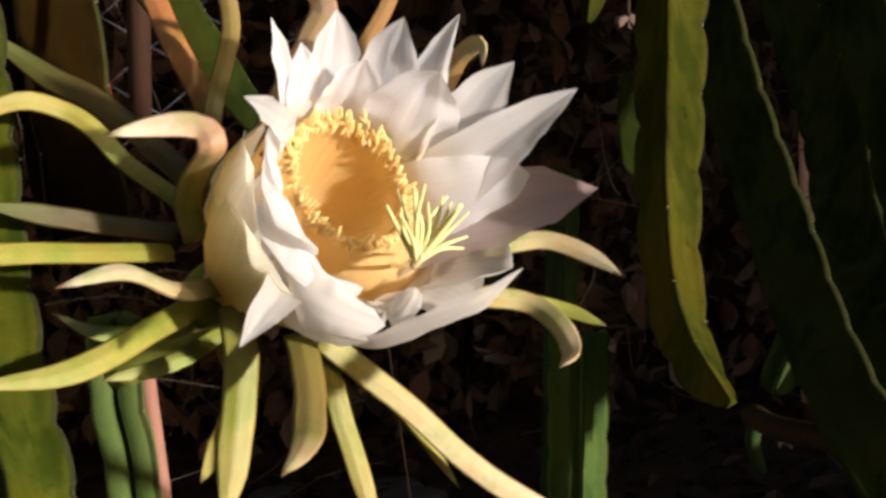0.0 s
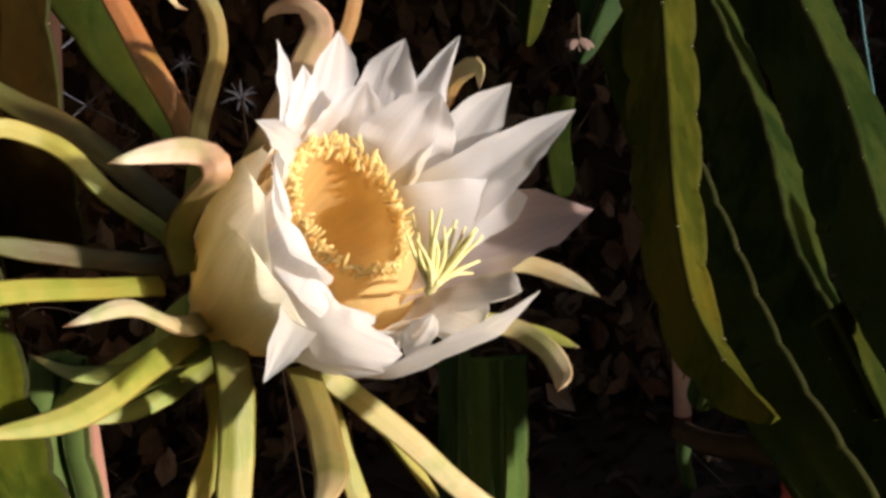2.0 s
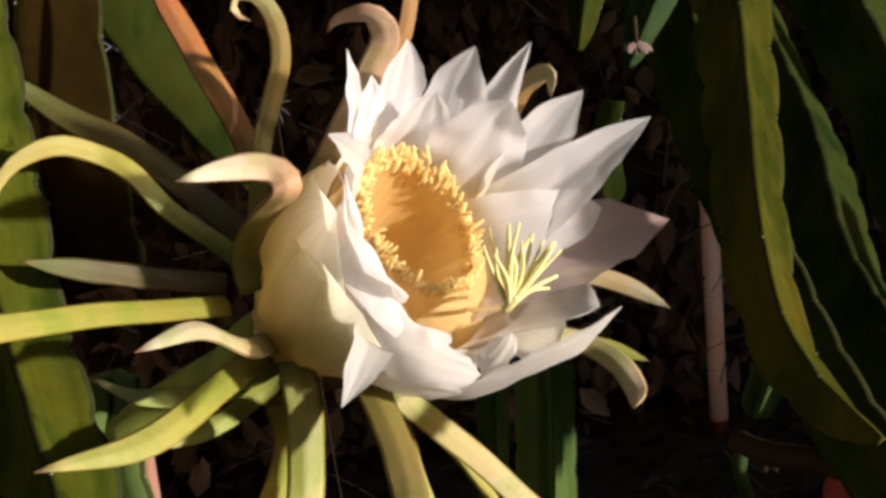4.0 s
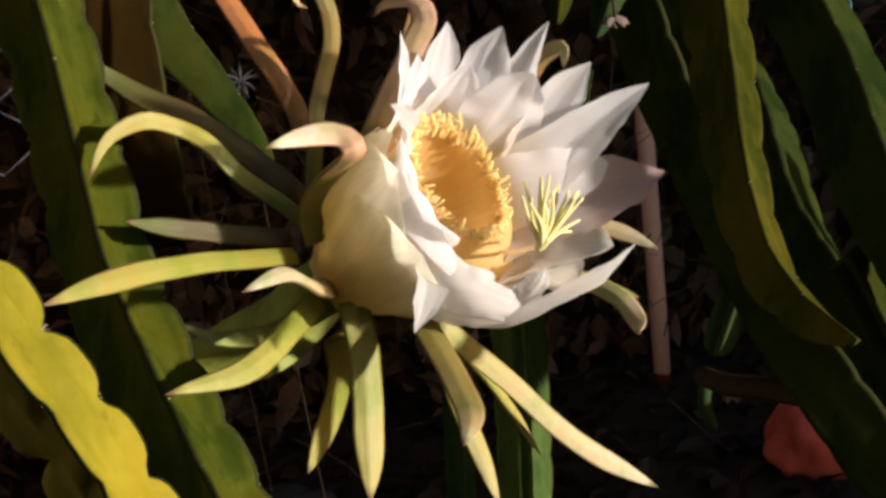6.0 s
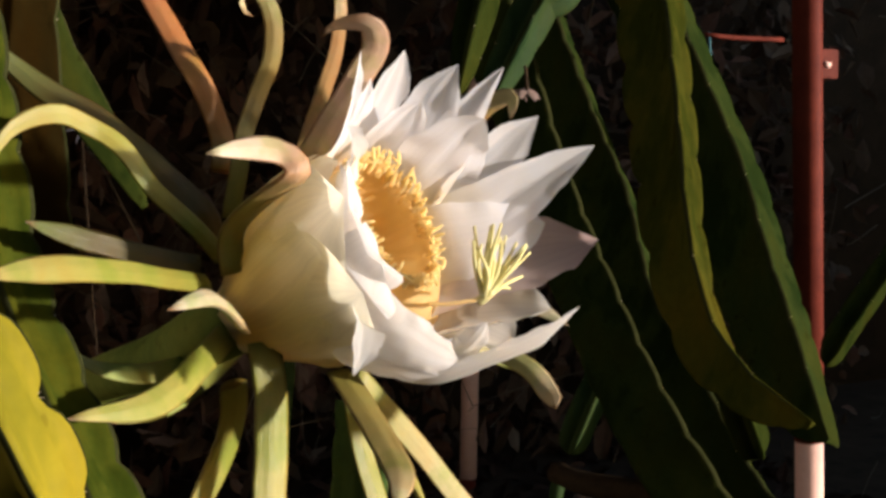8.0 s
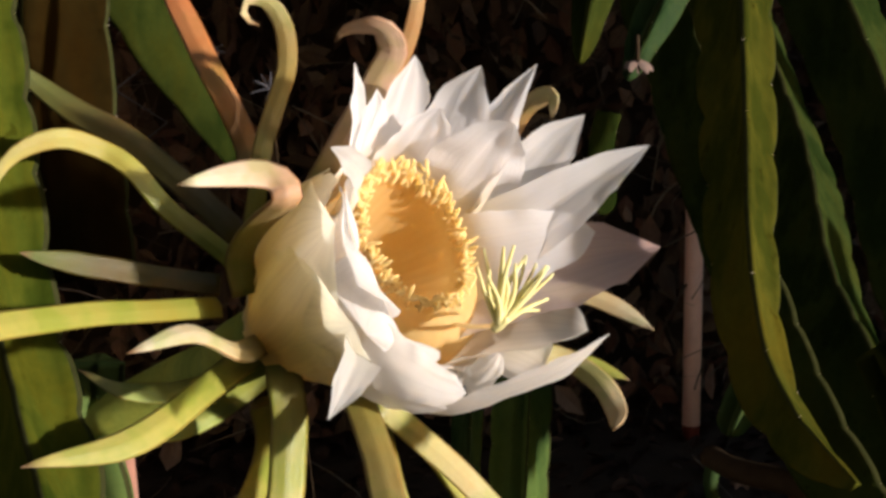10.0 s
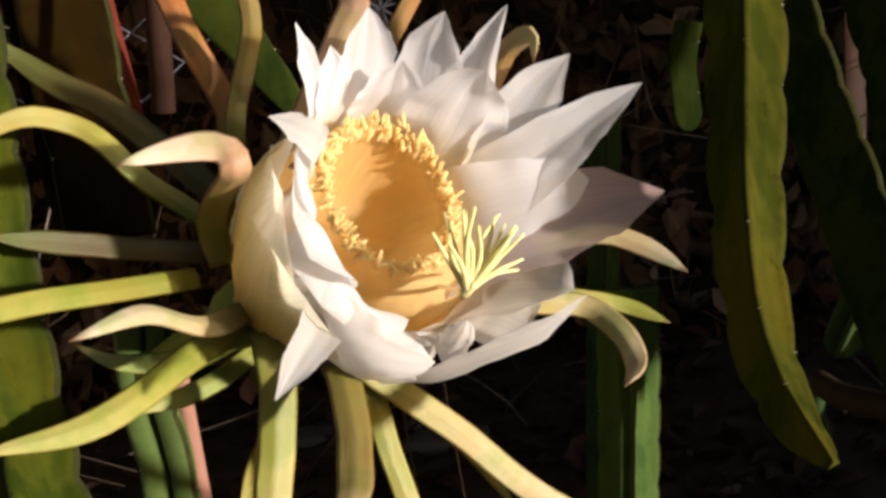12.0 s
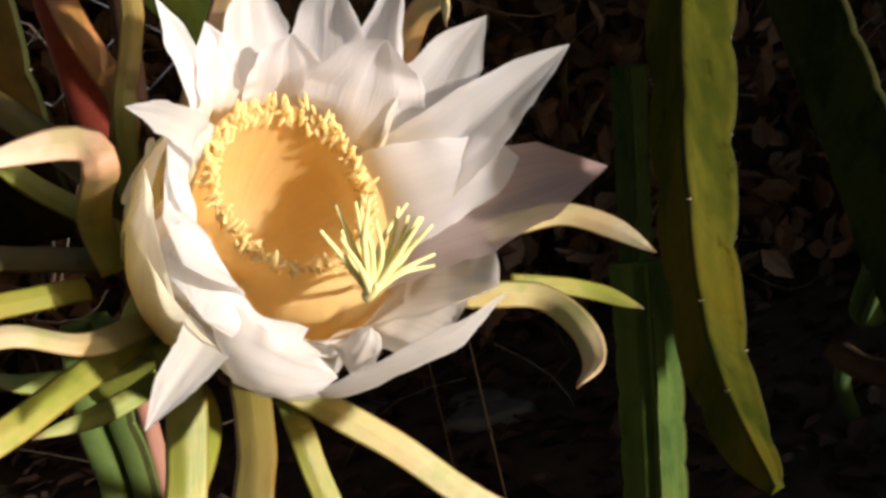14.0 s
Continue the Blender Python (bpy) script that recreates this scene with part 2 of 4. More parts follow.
def part(name, bm, material, parent=None, label="", smooth=True):
    """One mesh object from a bmesh in the plan's units, under a thing or part."""
    to_world(bm)
    bmesh.ops.recalc_face_normals(bm, faces=bm.faces)
    for f in bm.faces:
        f.smooth = smooth
    me = bpy.data.meshes.new(name)
    bm.to_mesh(me)
    bm.free()
    me.materials.append(material)
    ob = new(name, me)
    if parent:
        ob.parent = parent
        ob.matrix_parent_inverse = parent.matrix_world.inverted()
    if label:
        tagged(ob, label)
    return ob


def thing(name, at, label, category, group="", kind=""):
    ob = new(name)
    ob.empty_display_size = 0.02
    ob.location = put(at)
    ob.matrix_world = Matrix.Translation(put(at))
    return tagged(ob, label, category, group, kind)


def spline(points, n):
    """n + 1 points of a smooth curve through the given ones, evenly spaced in length."""
    p = [Vector(q) for q in points]
    p = [2 * p[0] - p[1], *p, 2 * p[-1] - p[-2]]
    fine = []
    for i in range(1, len(p) - 2):
        for j in range(12):
            t = j / 12
            a, b, c, d = p[i - 1:i + 3]
            fine.append(0.5 * (2 * b + (c - a) * t + (2 * a - 5 * b + 4 * c - d) * t * t + (3 * b - a - 3 * c + d) * t ** 3))
    fine.append(p[-2])
    run = [0.0]
    for a, b in zip(fine, fine[1:]):
        run.append(run[-1] + (b - a).length)
    out, k = [], 0
    for i in range(n + 1):
        s = run[-1] * i / n
        while k < len(run) - 2 and run[k + 1] < s:
            k += 1
        out.append(fine[k].lerp(fine[k + 1], (s - run[k]) / max(run[k + 1] - run[k], 1e-9)))
    return out


def frames_along(path, face):
    """Tangent, side and face direction at each point; the face direction is carried along the path."""
    out = []
    up = Vector(face)
    for i, p in enumerate(path):
        t = (path[min(i + 1, len(path) - 1)] - path[max(i - 1, 0)]).normalized()
        up = (up - up.dot(t) * t).normalized()
        out.append((t, t.cross(up), up.copy()))
    return out


def strap(points, width, thick, face, n=26, tip=0.35, base=1.0, keel=-0.2, ripple=0.0, seed=0, twist=0.0, end=0.05):
    """A fleshy strap: a pointed ribbon with a rounded back and a shallow channel on its face."""
    bm = bmesh.new()
    uv = bm.loops.layers.uv.new("UVMap")
    path = spline(points, n)
    fr = frames_along(path, face)
    m = 9
    rings = []
    for i, (p, (t, side, up)) in enumerate(zip(path, fr)):
        u = i / n
        grow = base + (1 - base) * min(u / 0.3, 1)
        w = width * grow * (1.0 if u < 1 - tip else max(end, math.cos((u - 1 + tip) / tip * math.pi / 2) ** 0.8))
        h = thick * max(0.18, (w / width))
        turn = Matrix.Rotation(radians(twist) * u, 3, t)
        side, up = turn @ side, turn @ up
        wob = ripple * math.sin(u * 9 + seed) + ripple * 0.6 * math.sin(u * 23 + seed * 3)
        ring = []
        for j in range(m):                       # upper face, from side to side
            v = -1 + 2 * j / (m - 1)
            ring.append((p + side * (v * w / 2 + wob * abs(v) * w) + up * (h * keel * (v * v - 0.55) + h * 0.10 * max(0.0, 1 - abs(v) * 2.5) + wob * w * v * v), (j / (m - 1), u)))
        for j in range(m - 2, 0, -1):            # rounded back
            v = -1 + 2 * j / (m - 1)
            ring.append((p + side * (v * w / 2 + wob * abs(v) * w) + up * (-h * (1 - v * v) ** 0.7 + h * keel * (v * v - 0.55) + wob * w * v * v), (j / (m - 1), u)))
        rings.append([(bm.verts.new(c), q) for c, q in ring])
    k = len(rings[0])
    for a, b in zip(rings, rings[1:]):
        for j in range(k):
            q = [a[j], a[(j + 1) % k], b[(j + 1) % k], b[j]]
            f = bm.faces.new([v for v, _ in q])
            for loop, (_, c) in zip(f.loops, q):
                loop[uv].uv = c
    for ring in (rings[0], rings[-1]):
        bm.faces.new([v for v, _ in ring])
    return bm


def tube(points, radius, n=20, sides=7, taper=1.0):
    bm = bmesh.new()
    path = spline(points, n)
    rings = []
    for i, (p, (t, side, up)) in enumerate(zip(path, frames_along(path, (0.13, 0.31, 0.94)))):
        r = radius * (1 + (taper - 1) * i / n)
        rings.append([bm.verts.new(p + (side * math.cos(a) + up * math.sin(a)) * r) for a in (2 * math.pi * j / sides for j in range(sides))])
    for a, b in zip(rings, rings[1:]):
        for j in range(sides):
            bm.faces.new((a[j], a[(j + 1) % sides], b[(j + 1) % sides], b[j]))
    bm.faces.new(rings[0]), bm.faces.new(rings[-1])
    return bm


# ---- the flower ----
FLOWER = Vector((-0.109, 0.112, -0.02))                   # where tube and petals meet
AXIS = Vector((0.70, -0.565, 0.43)).normalized()
UP = (Vector((0, 0, 1)) - AXIS.z * AXIS).normalized()
RIGHT = UP.cross(AXIS).normalized()


def about(phi, s, rho):
    """A place by its angle round the flower's axis, the way along it and the distance from it."""
    a = radians(phi)
    return FLOWER + AXIS * s + (RIGHT * math.cos(a) + UP * math.sin(a)) * rho


GROUND = -1.1             # the ground and the added roof in the plan's heights
ROOF = 0.97
SEEN = Vector((-0.2, -0.96, 0.18)).normalized()           # the side on which the petals open


def petal(phi, s, rho, half, lean=0.0, bulge=1.0, roll=0.0, sharp=2.0, face=0.5, seed=1, n=32, m=17, widest=0.58, ruffle=0.0025, crease=0.0016, via=None, flat=0.6):
    """One petal: it rises from the base along the cup and ends in a point. lean: how far its tip lies round the axis from its base;
    roll: how far its margins roll outwards; face: how far its blade turns from the cup's wall towards the open side."""
    bm = bmesh.new()
    uv = bm.loops.layers.uv.new("UVMap")
    rnd = random.Random(seed)
    ph = [rnd.uniform(0, 6.28) for _ in range(6)]
    ctrl = ((0.0, 0.016), (0.026, 0.058 * bulge), (0.6 * s, 0.080 * bulge), (s, rho))
    mid = []
    bent = spline([(a, b, 0) for a, b in (*via, (s, rho))], n) if via else []
    for i in range(n + 1):
        u = i / n
        if via:
            a = phi + lean * u ** 2
            mid.append((about(a, bent[i].x, bent[i].y), a, bent[i].y))
            continue
        k = ((1 - u) ** 3, 3 * u * (1 - u) ** 2, 3 * u * u * (1 - u), u ** 3)
        sc = sum(a * c[0] for a, c in zip(k, ctrl))
        rc = sum(a * c[1] for a, c in zip(k, ctrl))
        a = phi + lean * u ** 2
        mid.append((about(a, sc, rc), a, rc))
    grid = []
    for i, (c, a, rc) in enumerate(mid):
        u = i / n
        t = (mid[min(i + 1, n)][0] - mid[max(i - 1, 0)][0]).normalized()
        out = (RIGHT * math.cos(radians(a)) + UP * math.sin(radians(a)))
        round_ = AXIS.cross(out)
        open_ = t.cross(SEEN)
        if open_.dot(round_) < 0:
            open_ = -open_
        f = face * min(1.0, max(0.0, (u - 0.5) / 0.35))
        side = round_.lerp(open_.normalized(), f)
        side = (side - side.dot(t) * t).normalized()
        inward = side.cross(t)
        if inward.dot(out) > 0:
            inward = -inward
        if u < widest:
            wide = half * (0.42 + 0.58 * math.sin(u / widest * math.pi / 2))
        else:
            w = (u - widest) / (1 - widest)
            shape = math.cos(w * math.pi / 2) ** 1.15 if sharp < 2.4 else (1 - w ** sharp) * 0.93 + 0.07 * (1 - w)
            wide = half * shape * (1 + (0.06 * math.sin(u * 31 + ph[4]) + 0.045 * math.sin(u * 67 + ph[5])) * (1 - w))
        wide = max(wide, 0.0004)
        row = []
        for j in range(m):
            v = -1 + 2 * j / (m - 1)
            edge = abs(v) ** 3
            bend = (v * wide) ** 2 / (2 * max(rc, 0.035)) * (1 - flat * u)
            wave = ruffle * u * (edge * (math.sin(u * 12 + v * 2 + ph[0]) + 0.7 * math.sin(u * 25 + ph[1] + v)) + 0.5 * math.sin(v * 4 + ph[2] + 4 * u))
            fold = crease * u * (wide / half) * (math.cos(v * 8 + ph[3] + u * 2) * 0.4 + math.exp(-(v * 6) ** 2) * 0.9)
            nick = 1 + edge * u * (0.05 * math.sin(u * 23 + v * 3 + ph[5]) + 0.03 * math.sin(u * 58 + v + ph[2]))
            q = c + side * v * wide * nick + inward * (bend - roll * edge * u * (wide / half) - (wave + fold) * (wide / half))
            row.append((bm.verts.new(q), (j / (m - 1), u)))
        grid.append(row)
    for a, b in zip(grid, grid[1:]):
        for j in range(m - 1):
            q = [a[j], a[j + 1], b[j + 1], b[j]]
            f = bm.faces.new([x for x, _ in q])
            for loop, (_, c) in zip(f.loops, q):
                loop[uv].uv = c
    bm.normal_update()
    return bm


flower = thing("dragon_fruit_flower", FLOWER, "large open white dragon fruit flower with long yellow-green sepals", "flower")

def add_petal(phi, s, rho, half, lean=0, bulge=1.0, roll=0.002, sharp=2.0, face=0.0, skin=MAT_PETAL, **more):
    add_petal.count += 1
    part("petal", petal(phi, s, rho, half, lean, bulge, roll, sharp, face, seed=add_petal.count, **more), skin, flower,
         "white petal with mauve shade in its colour" if skin is MAT_PETAL_SHADED else "")


add_petal.count = 0
RING = Vector((-0.031, 0.056, 0.041))
RING_N = Vector((0.55, -0.69, 0.47)).normalized()
RING_U = (Vector((0, 0, 1)) - RING_N.z * RING_N).normalized()
RING_R = RING_U.cross(RING_N)
OPEN = (0.42, -0.88, 0.2)                                 # the way the open petals face
AHEAD = (0.25, -0.93, 0.3)                                # and the inner ones at the back


def from_axis(p):
    """How far p lies before the ring of stamens, and the way to it from the ring's axis."""
    d = (p - RING).dot(RING_N)
    return d, p - RING - RING_N * d


def rooted(points):
    """A midrib that comes up inside the cup, clear of the stamens, and goes on through the points."""
    first = Vector(points[0])
    d, out = from_axis(first)
    if d < 0.015 and out.length < 0.047:
        first += out.normalized() * (0.047 - out.length)
    out.normalize()
    return [first - RING_N * 0.024 - out * 0.006, first - RING_N * 0.012 - out * 0.002, first, *(Vector(p) for p in points[1:])]


def flared(tip, lean, waist):
    """A midrib that rises round the stamens and flares to the tip; lean: degrees by which its foot lies round from the tip."""
    d, out = from_axis(Vector(tip))
    r = out.length
    out.normalize()
    way = [(-0.105, 0.014, 1.0), (-0.055, waist - 0.007, 1.0), (-0.004, waist, 0.9), (d * 0.42, waist + (r - waist) * 0.34, 0.5), (d * 0.74, waist + (r - waist) * 0.68, 0.16), (d, r, 0.0)]
    return [RING + RING_N * x + Matrix.Rotation(radians(lean) * k, 3, RING_N) @ out * y for x, y, k in way]


def blade(points, widths, face=None, skin=MAT_PETAL, cup=0.2, ruffle=1.0, blunt=1.35, bend=0.0, n=40, m=17):
    """A petal along its midrib: its half widths at all points but the tip, the way its inner face looks (or that of the cup), how far it is cupped."""
    blade.count += 1
    rnd = random.Random(blade.count * 7)
    ph = [rnd.uniform(0, 6.28) for _ in range(8)]
    knots = points
    out = from_axis(knots[2])[1].normalized()
    run = [0.0]
    for a, b in zip(knots, knots[1:]):
        run.append(run[-1] + (b - a).length)
    path = spline(knots, n)
    inward = -out
    fr = []
    for i, (t, side, up) in enumerate(frames_along(path, inward)):
        if face:
            turn = min(1.0, max(0.0, (i / n - 0.3) / 0.35))
            want = Vector(face).normalized()
            up = up.lerp(want if want.dot(up) > 0 else -want, turn * (0.6 if face is OPEN else 1.0))
        up = (up - up.dot(t) * t).normalized()
        fr.append((t, t.cross(up), up))
    half = [widths[0] * 0.4, widths[0] * 0.8, *widths]
    half += [half[-1]] * (len(knots) - 1 - len(half))
    top = max(widths)
    bm = bmesh.new()
    uv = bm.loops.layers.uv.new("UVMap")
    grid = []
    for i, (p, (t, side, up)) in enumerate(zip(path, fr)):
        u = i / n
        s = u * run[-1]
        k = max(j for j in range(len(half)) if run[j] <= s + 1e-9)
        if k >= len(half) - 1:                   # the pointed end
            x = min(1.0, (s - run[-2]) / (run[-1] - run[-2]))
            w = half[-1] * max(0.0, 1 - x ** blunt) * (1 - 0.12 * math.sin(math.pi * x) * (blunt < 2))
        else:
            x = (s - run[k]) / (run[k + 1] - run[k])
            x = x * x * (3 - 2 * x)
            w = half[k] + (half[k + 1] - half[k]) * x
        w = max(w, 0.00025)
        f = w / top
        free = max(0.0, (u - 0.4) / 0.6)         # how far out of the cup
        row = []
        for j in range(m):
            v = -1 + 2 * j / (m - 1)
            edge = abs(v) ** 3
            h = cup * w * (v * v - 0.35)
            h += ruffle * free * f * (0.0016 * edge * (math.sin(u * 27 + ph[0] + v * 2) + 0.6 * math.sin(u * 55 + ph[1] + v)) + 0.0008 * math.sin(v * 4.5 + ph[2] + 5 * u))
            h -= free * f * (0.0011 * math.exp(-(v * 7) ** 2) + 0.0005 * math.cos(v * 9 + ph[3] + u * 3))
            nick = 1 + edge * free * (0.045 * math.sin(u * 41 + v * 3 + ph[4]) + 0.03 * math.sin(u * 93 + v + ph[5]))
            q = p + side * (v * w * nick + bend * w * free * free * (1 - f)) + up * h
            row.append((bm.verts.new(q), (j / (m - 1), u)))
        grid.append(row)
    for a, b in zip(grid, grid[1:]):
        for j in range(m - 1):
            q = [a[j], a[j + 1], b[j + 1], b[j]]
            g = bm.faces.new([x for x, _ in q])
            for loop, (_, c) in zip(g.loops, q):
                loop[uv].uv = c
    part("petal", bm, skin, flower, "white petal with mauve shade in its colour" if skin is MAT_PETAL_SHADED else "")


blade.count = 0
# pointed petals behind the stamens, from the narrow one round to the broad shaded one: tip, half widths, lean, waist
for tip, widths, lean, waist, more in (
        ((-0.0642, 0.0165, 0.1340), (0.009, 0.0075, 0.0064), -4, 0.052, dict(cup=0.4)),
        ((-0.0502, 0.0380, 0.1208), (0.013, 0.0120, 0.0085), -6, 0.052, {}),
        ((-0.0295, 0.0390, 0.1369), (0.018, 0.0180, 0.0125), -14, 0.053, dict(bend=0.25)),
        ((0.0077, 0.0470, 0.1305), (0.020, 0.0195, 0.0135), -28, 0.054, {}),
        ((0.0393, 0.0500, 0.1299), (0.020, 0.0150, 0.0075), -26, 0.055, dict(cup=0.5)),
        ((0.0704, 0.0630, 0.1014), (0.024, 0.0215, 0.0140), -20, 0.056, dict(face=OPEN)),
        ((0.1041, 0.0520, 0.0832), (0.024, 0.0190, 0.0120), -15, 0.057, dict(face=OPEN, cup=0.3))):
    blade(flared(tip, lean, waist), widths, **more)
# the inner row, which overlaps it
for tip, widths, lean, waist, more in (
        ((-0.0154, 0.0458, 0.1094), (0.019, 0.0185, 0.0125), -18, 0.049, {}),
        ((0.0246, 0.0457, 0.0994), (0.030, 0.0290, 0.0190), -20, 0.050, dict(face=AHEAD, cup=-0.05, blunt=1.8)),
        ((0.0748, 0.0620, 0.0353), (0.028, 0.0220, 0.0155), -4, 0.050, dict(face=OPEN, cup=0.15, blunt=2.2))):
    blade(flared(tip, lean, waist), widths, **more)
# petals on the far side; the first has its shade painted in mauve
blade(flared((0.1152, 0.0640, 0.0235), -14, 0.056), (0.038, 0.0340, 0.0230), None, MAT_PETAL_SHADED, cup=0.25)
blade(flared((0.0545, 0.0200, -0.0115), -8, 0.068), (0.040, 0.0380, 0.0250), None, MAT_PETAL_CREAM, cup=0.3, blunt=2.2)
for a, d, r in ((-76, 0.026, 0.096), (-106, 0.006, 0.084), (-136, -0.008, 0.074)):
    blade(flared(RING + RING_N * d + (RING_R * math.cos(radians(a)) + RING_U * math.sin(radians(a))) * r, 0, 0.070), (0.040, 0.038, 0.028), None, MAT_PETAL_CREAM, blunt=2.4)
# the lower lip
blade(rooted(((-0.0652, 0.0600, -0.0289), (-0.0504, 0.0350, -0.0403), (-0.0275, 0.0120, -0.0456), (0.0019, -0.0030, -0.0336), (0.0307, -0.0090, -0.0229), (0.0556, -0.0100, -0.0068))),
      (0.014, 0.0130, 0.0085, 0.0078, 0.0070), (0.2, -0.85, -0.45), MAT_PETAL_THIN, cup=0.3, ruffle=1.6)
blade(rooted(((-0.0906, 0.0600, -0.0075), (-0.0759, 0.0250, -0.0211), (-0.0555, 0.0050, -0.0292), (-0.0294, -0.0040, -0.0394))), (0.013, 0.0155, 0.0125), (-0.35, -0.85, -0.3), MAT_PETAL_THIN, cup=0.3, blunt=2.4)
blade(rooted(((-0.0721, 0.0300, 0.0024), (-0.0648, 0.0000, -0.0082), (-0.0508, -0.0120, -0.0162), (-0.0341, -0.0140, -0.0252), (-0.0198, -0.0080, -0.0309))), (0.016, 0.0165, 0.0135, 0.0095), (-0.1, -0.95, 0.2), MAT_PETAL_THIN, cup=0.4, ruffle=2.4, blunt=2.2)
blade(rooted(((-0.0259, 0.0150, -0.0295), (-0.0136, 0.0030, -0.0288), (-0.0064, -0.0040, -0.0204), (-0.0022, -0.0080, -0.0118))), (0.008, 0.0085, 0.0070), (0.1, -0.9, 0.2), MAT_PETAL_THIN, cup=0.4, blunt=2.2)
blade(rooted(((-0.0739, 0.0350, 0.0014), (-0.0707, 0.0000, -0.0061), (-0.0817, -0.0280, -0.0150), (-0.0932, -0.0430, -0.0267))), (0.009, 0.0118, 0.0085), (0.0, -0.9, 0.1), MAT_PETAL_THIN, cup=0.35)
# a small one that bends out over the rim
blade(rooted(((-0.0549, 0.0450, 0.0580), (-0.0622, 0.0250, 0.0753), (-0.0718, 0.0080, 0.0874), (-0.0808, -0.0055, 0.0946))), (0.010, 0.0095, 0.0070), (0.3, -0.9, 0.2), MAT_PETAL_THIN, cup=0.3)
# broad inner petals that hug the stamens and roll out over the rim
RIM = ((0, 0.02), (0.04, 0.042), (0.08, 0.047), (0.104, 0.050), (0.113, 0.055))
add_petal(138, 0.122, 0.071, 0.026, 0, 1, 0.0, 3.4, 0.0, MAT_PETAL_THIN, via=RIM, flat=0.1, widest=0.86, ruffle=0.003)
add_petal(165, 0.117, 0.072, 0.034, 0, 1, 0.0, 3.4, 0.0, MAT_PETAL_THIN, via=RIM, flat=0.1, widest=0.88, ruffle=0.0065, crease=0.003)
add_petal(-128, 0.092, 0.067, 0.034, 0, 1, 0.0, 3.4, 0.0, MAT_PETAL_THIN, via=((0, 0.02), (0.04, 0.044), (0.066, 0.050), (0.083, 0.056)), flat=0.1, widest=0.88, ruffle=0.003)
add_petal(-160, 0.107, 0.073, 0.034, 0, 1, 0.0, 3.4, 0.0, MAT_PETAL_THIN, via=RIM, flat=0.1, widest=0.88, ruffle=0.0065, crease=0.003)
# the smooth outside of the cup
add_petal(130, 0.114, 0.068, 0.034, 0, 0.82, 0.0, 3.0, 0.0, MAT_PETAL_CUP, ruffle=0.0016, crease=0.003, flat=0.0)
add_petal(156, 0.116, 0.074, 0.050, 0, 0.81, 0.0, 3.0, 0.0, MAT_PETAL_CUP, ruffle=0.0016, crease=0.003, flat=0.0)
add_petal(-166, 0.106, 0.077, 0.046, 0, 0.73, 0.0, 4.0, 0.0, MAT_PETAL_CUP, ruffle=0.0016, crease=0.003, flat=0.0)
add_petal(118, 0.102, 0.066, 0.026, 0, 0.82, 0.0, 3.4, 0.0, MAT_PETAL_CUP, ruffle=0.0016, crease=0.003, flat=0.0)
add_petal(104, 0.096, 0.066, 0.026, 0, 0.86, 0.0, 3.4, 0.0, MAT_PETAL_CUP, ruffle=0.0016, crease=0.003, flat=0.0)
# ---- stamens, style and stigma ----


def on_ring(a, r, d):
    return RING + (RING_R * math.cos(a) + RING_U * math.sin(a) * 1.08) * r + RING_N * d


def revolve(profile, sides=200, wav=0.0):
    """A funnel of filaments; low: how far it sags on its lower side."""
    bm = bmesh.new()
    rings = []
    for k, (d, r, low) in enumerate(profile):
        ring = []
        for j in range(sides):
            a = 2 * math.pi * j / sides
            sag = 1 + low * max(0.0, -math.sin(a - 0.75)) ** 0.8
            ring.append(bm.verts.new(on_ring(a, r * sag * (1 + wav * (math.sin(j * 0.9 + k * 0.2) * math.sin(j * 0.31) + 1.2 * (j % 2))), -d)))
        rings.append(ring)
    for a, b in zip(rings, rings[1:]):
        for j in range(sides):
            bm.faces.new((a[j], a[(j + 1) % sides], b[(j + 1) % sides], b[j]))
    return bm


part("filament_wall", revolve(((0.070, 0.003, 0), (0.064, 0.013, 0), (0.050, 0.023, 0), (0.030, 0.031, 0), (0.012, 0.035, 0), (0.0, 0.0365, 0), (0.0, 0.0380, 0),
                               (0.006, 0.0375, 0.35), (0.016, 0.037, 0.72), (0.032, 0.035, 0.95), (0.055, 0.031, 1.0), (0.09, 0.024, 0.7)), wav=0.006), MAT_STAMEN, flower, "orange wall of stamen filaments")
rnd = random.Random(3)


def anther_mesh():
    bm = bmesh.new()
    bmesh.ops.create_uvsphere(bm, u_segments=6, v_segments=5, radius=0.5)
    bm.transform(Matrix.Diagonal((0.0021, 0.0021, 0.0100, 1)))
    bm.transform(Matrix.Scale(K, 4))
    for f in bm.faces:
        f.smooth = True
    me = bpy.data.meshes.new("anther")
    bm.to_mesh(me)
    bm.free()
    me.materials.append(MAT_ANTHER)
    return me


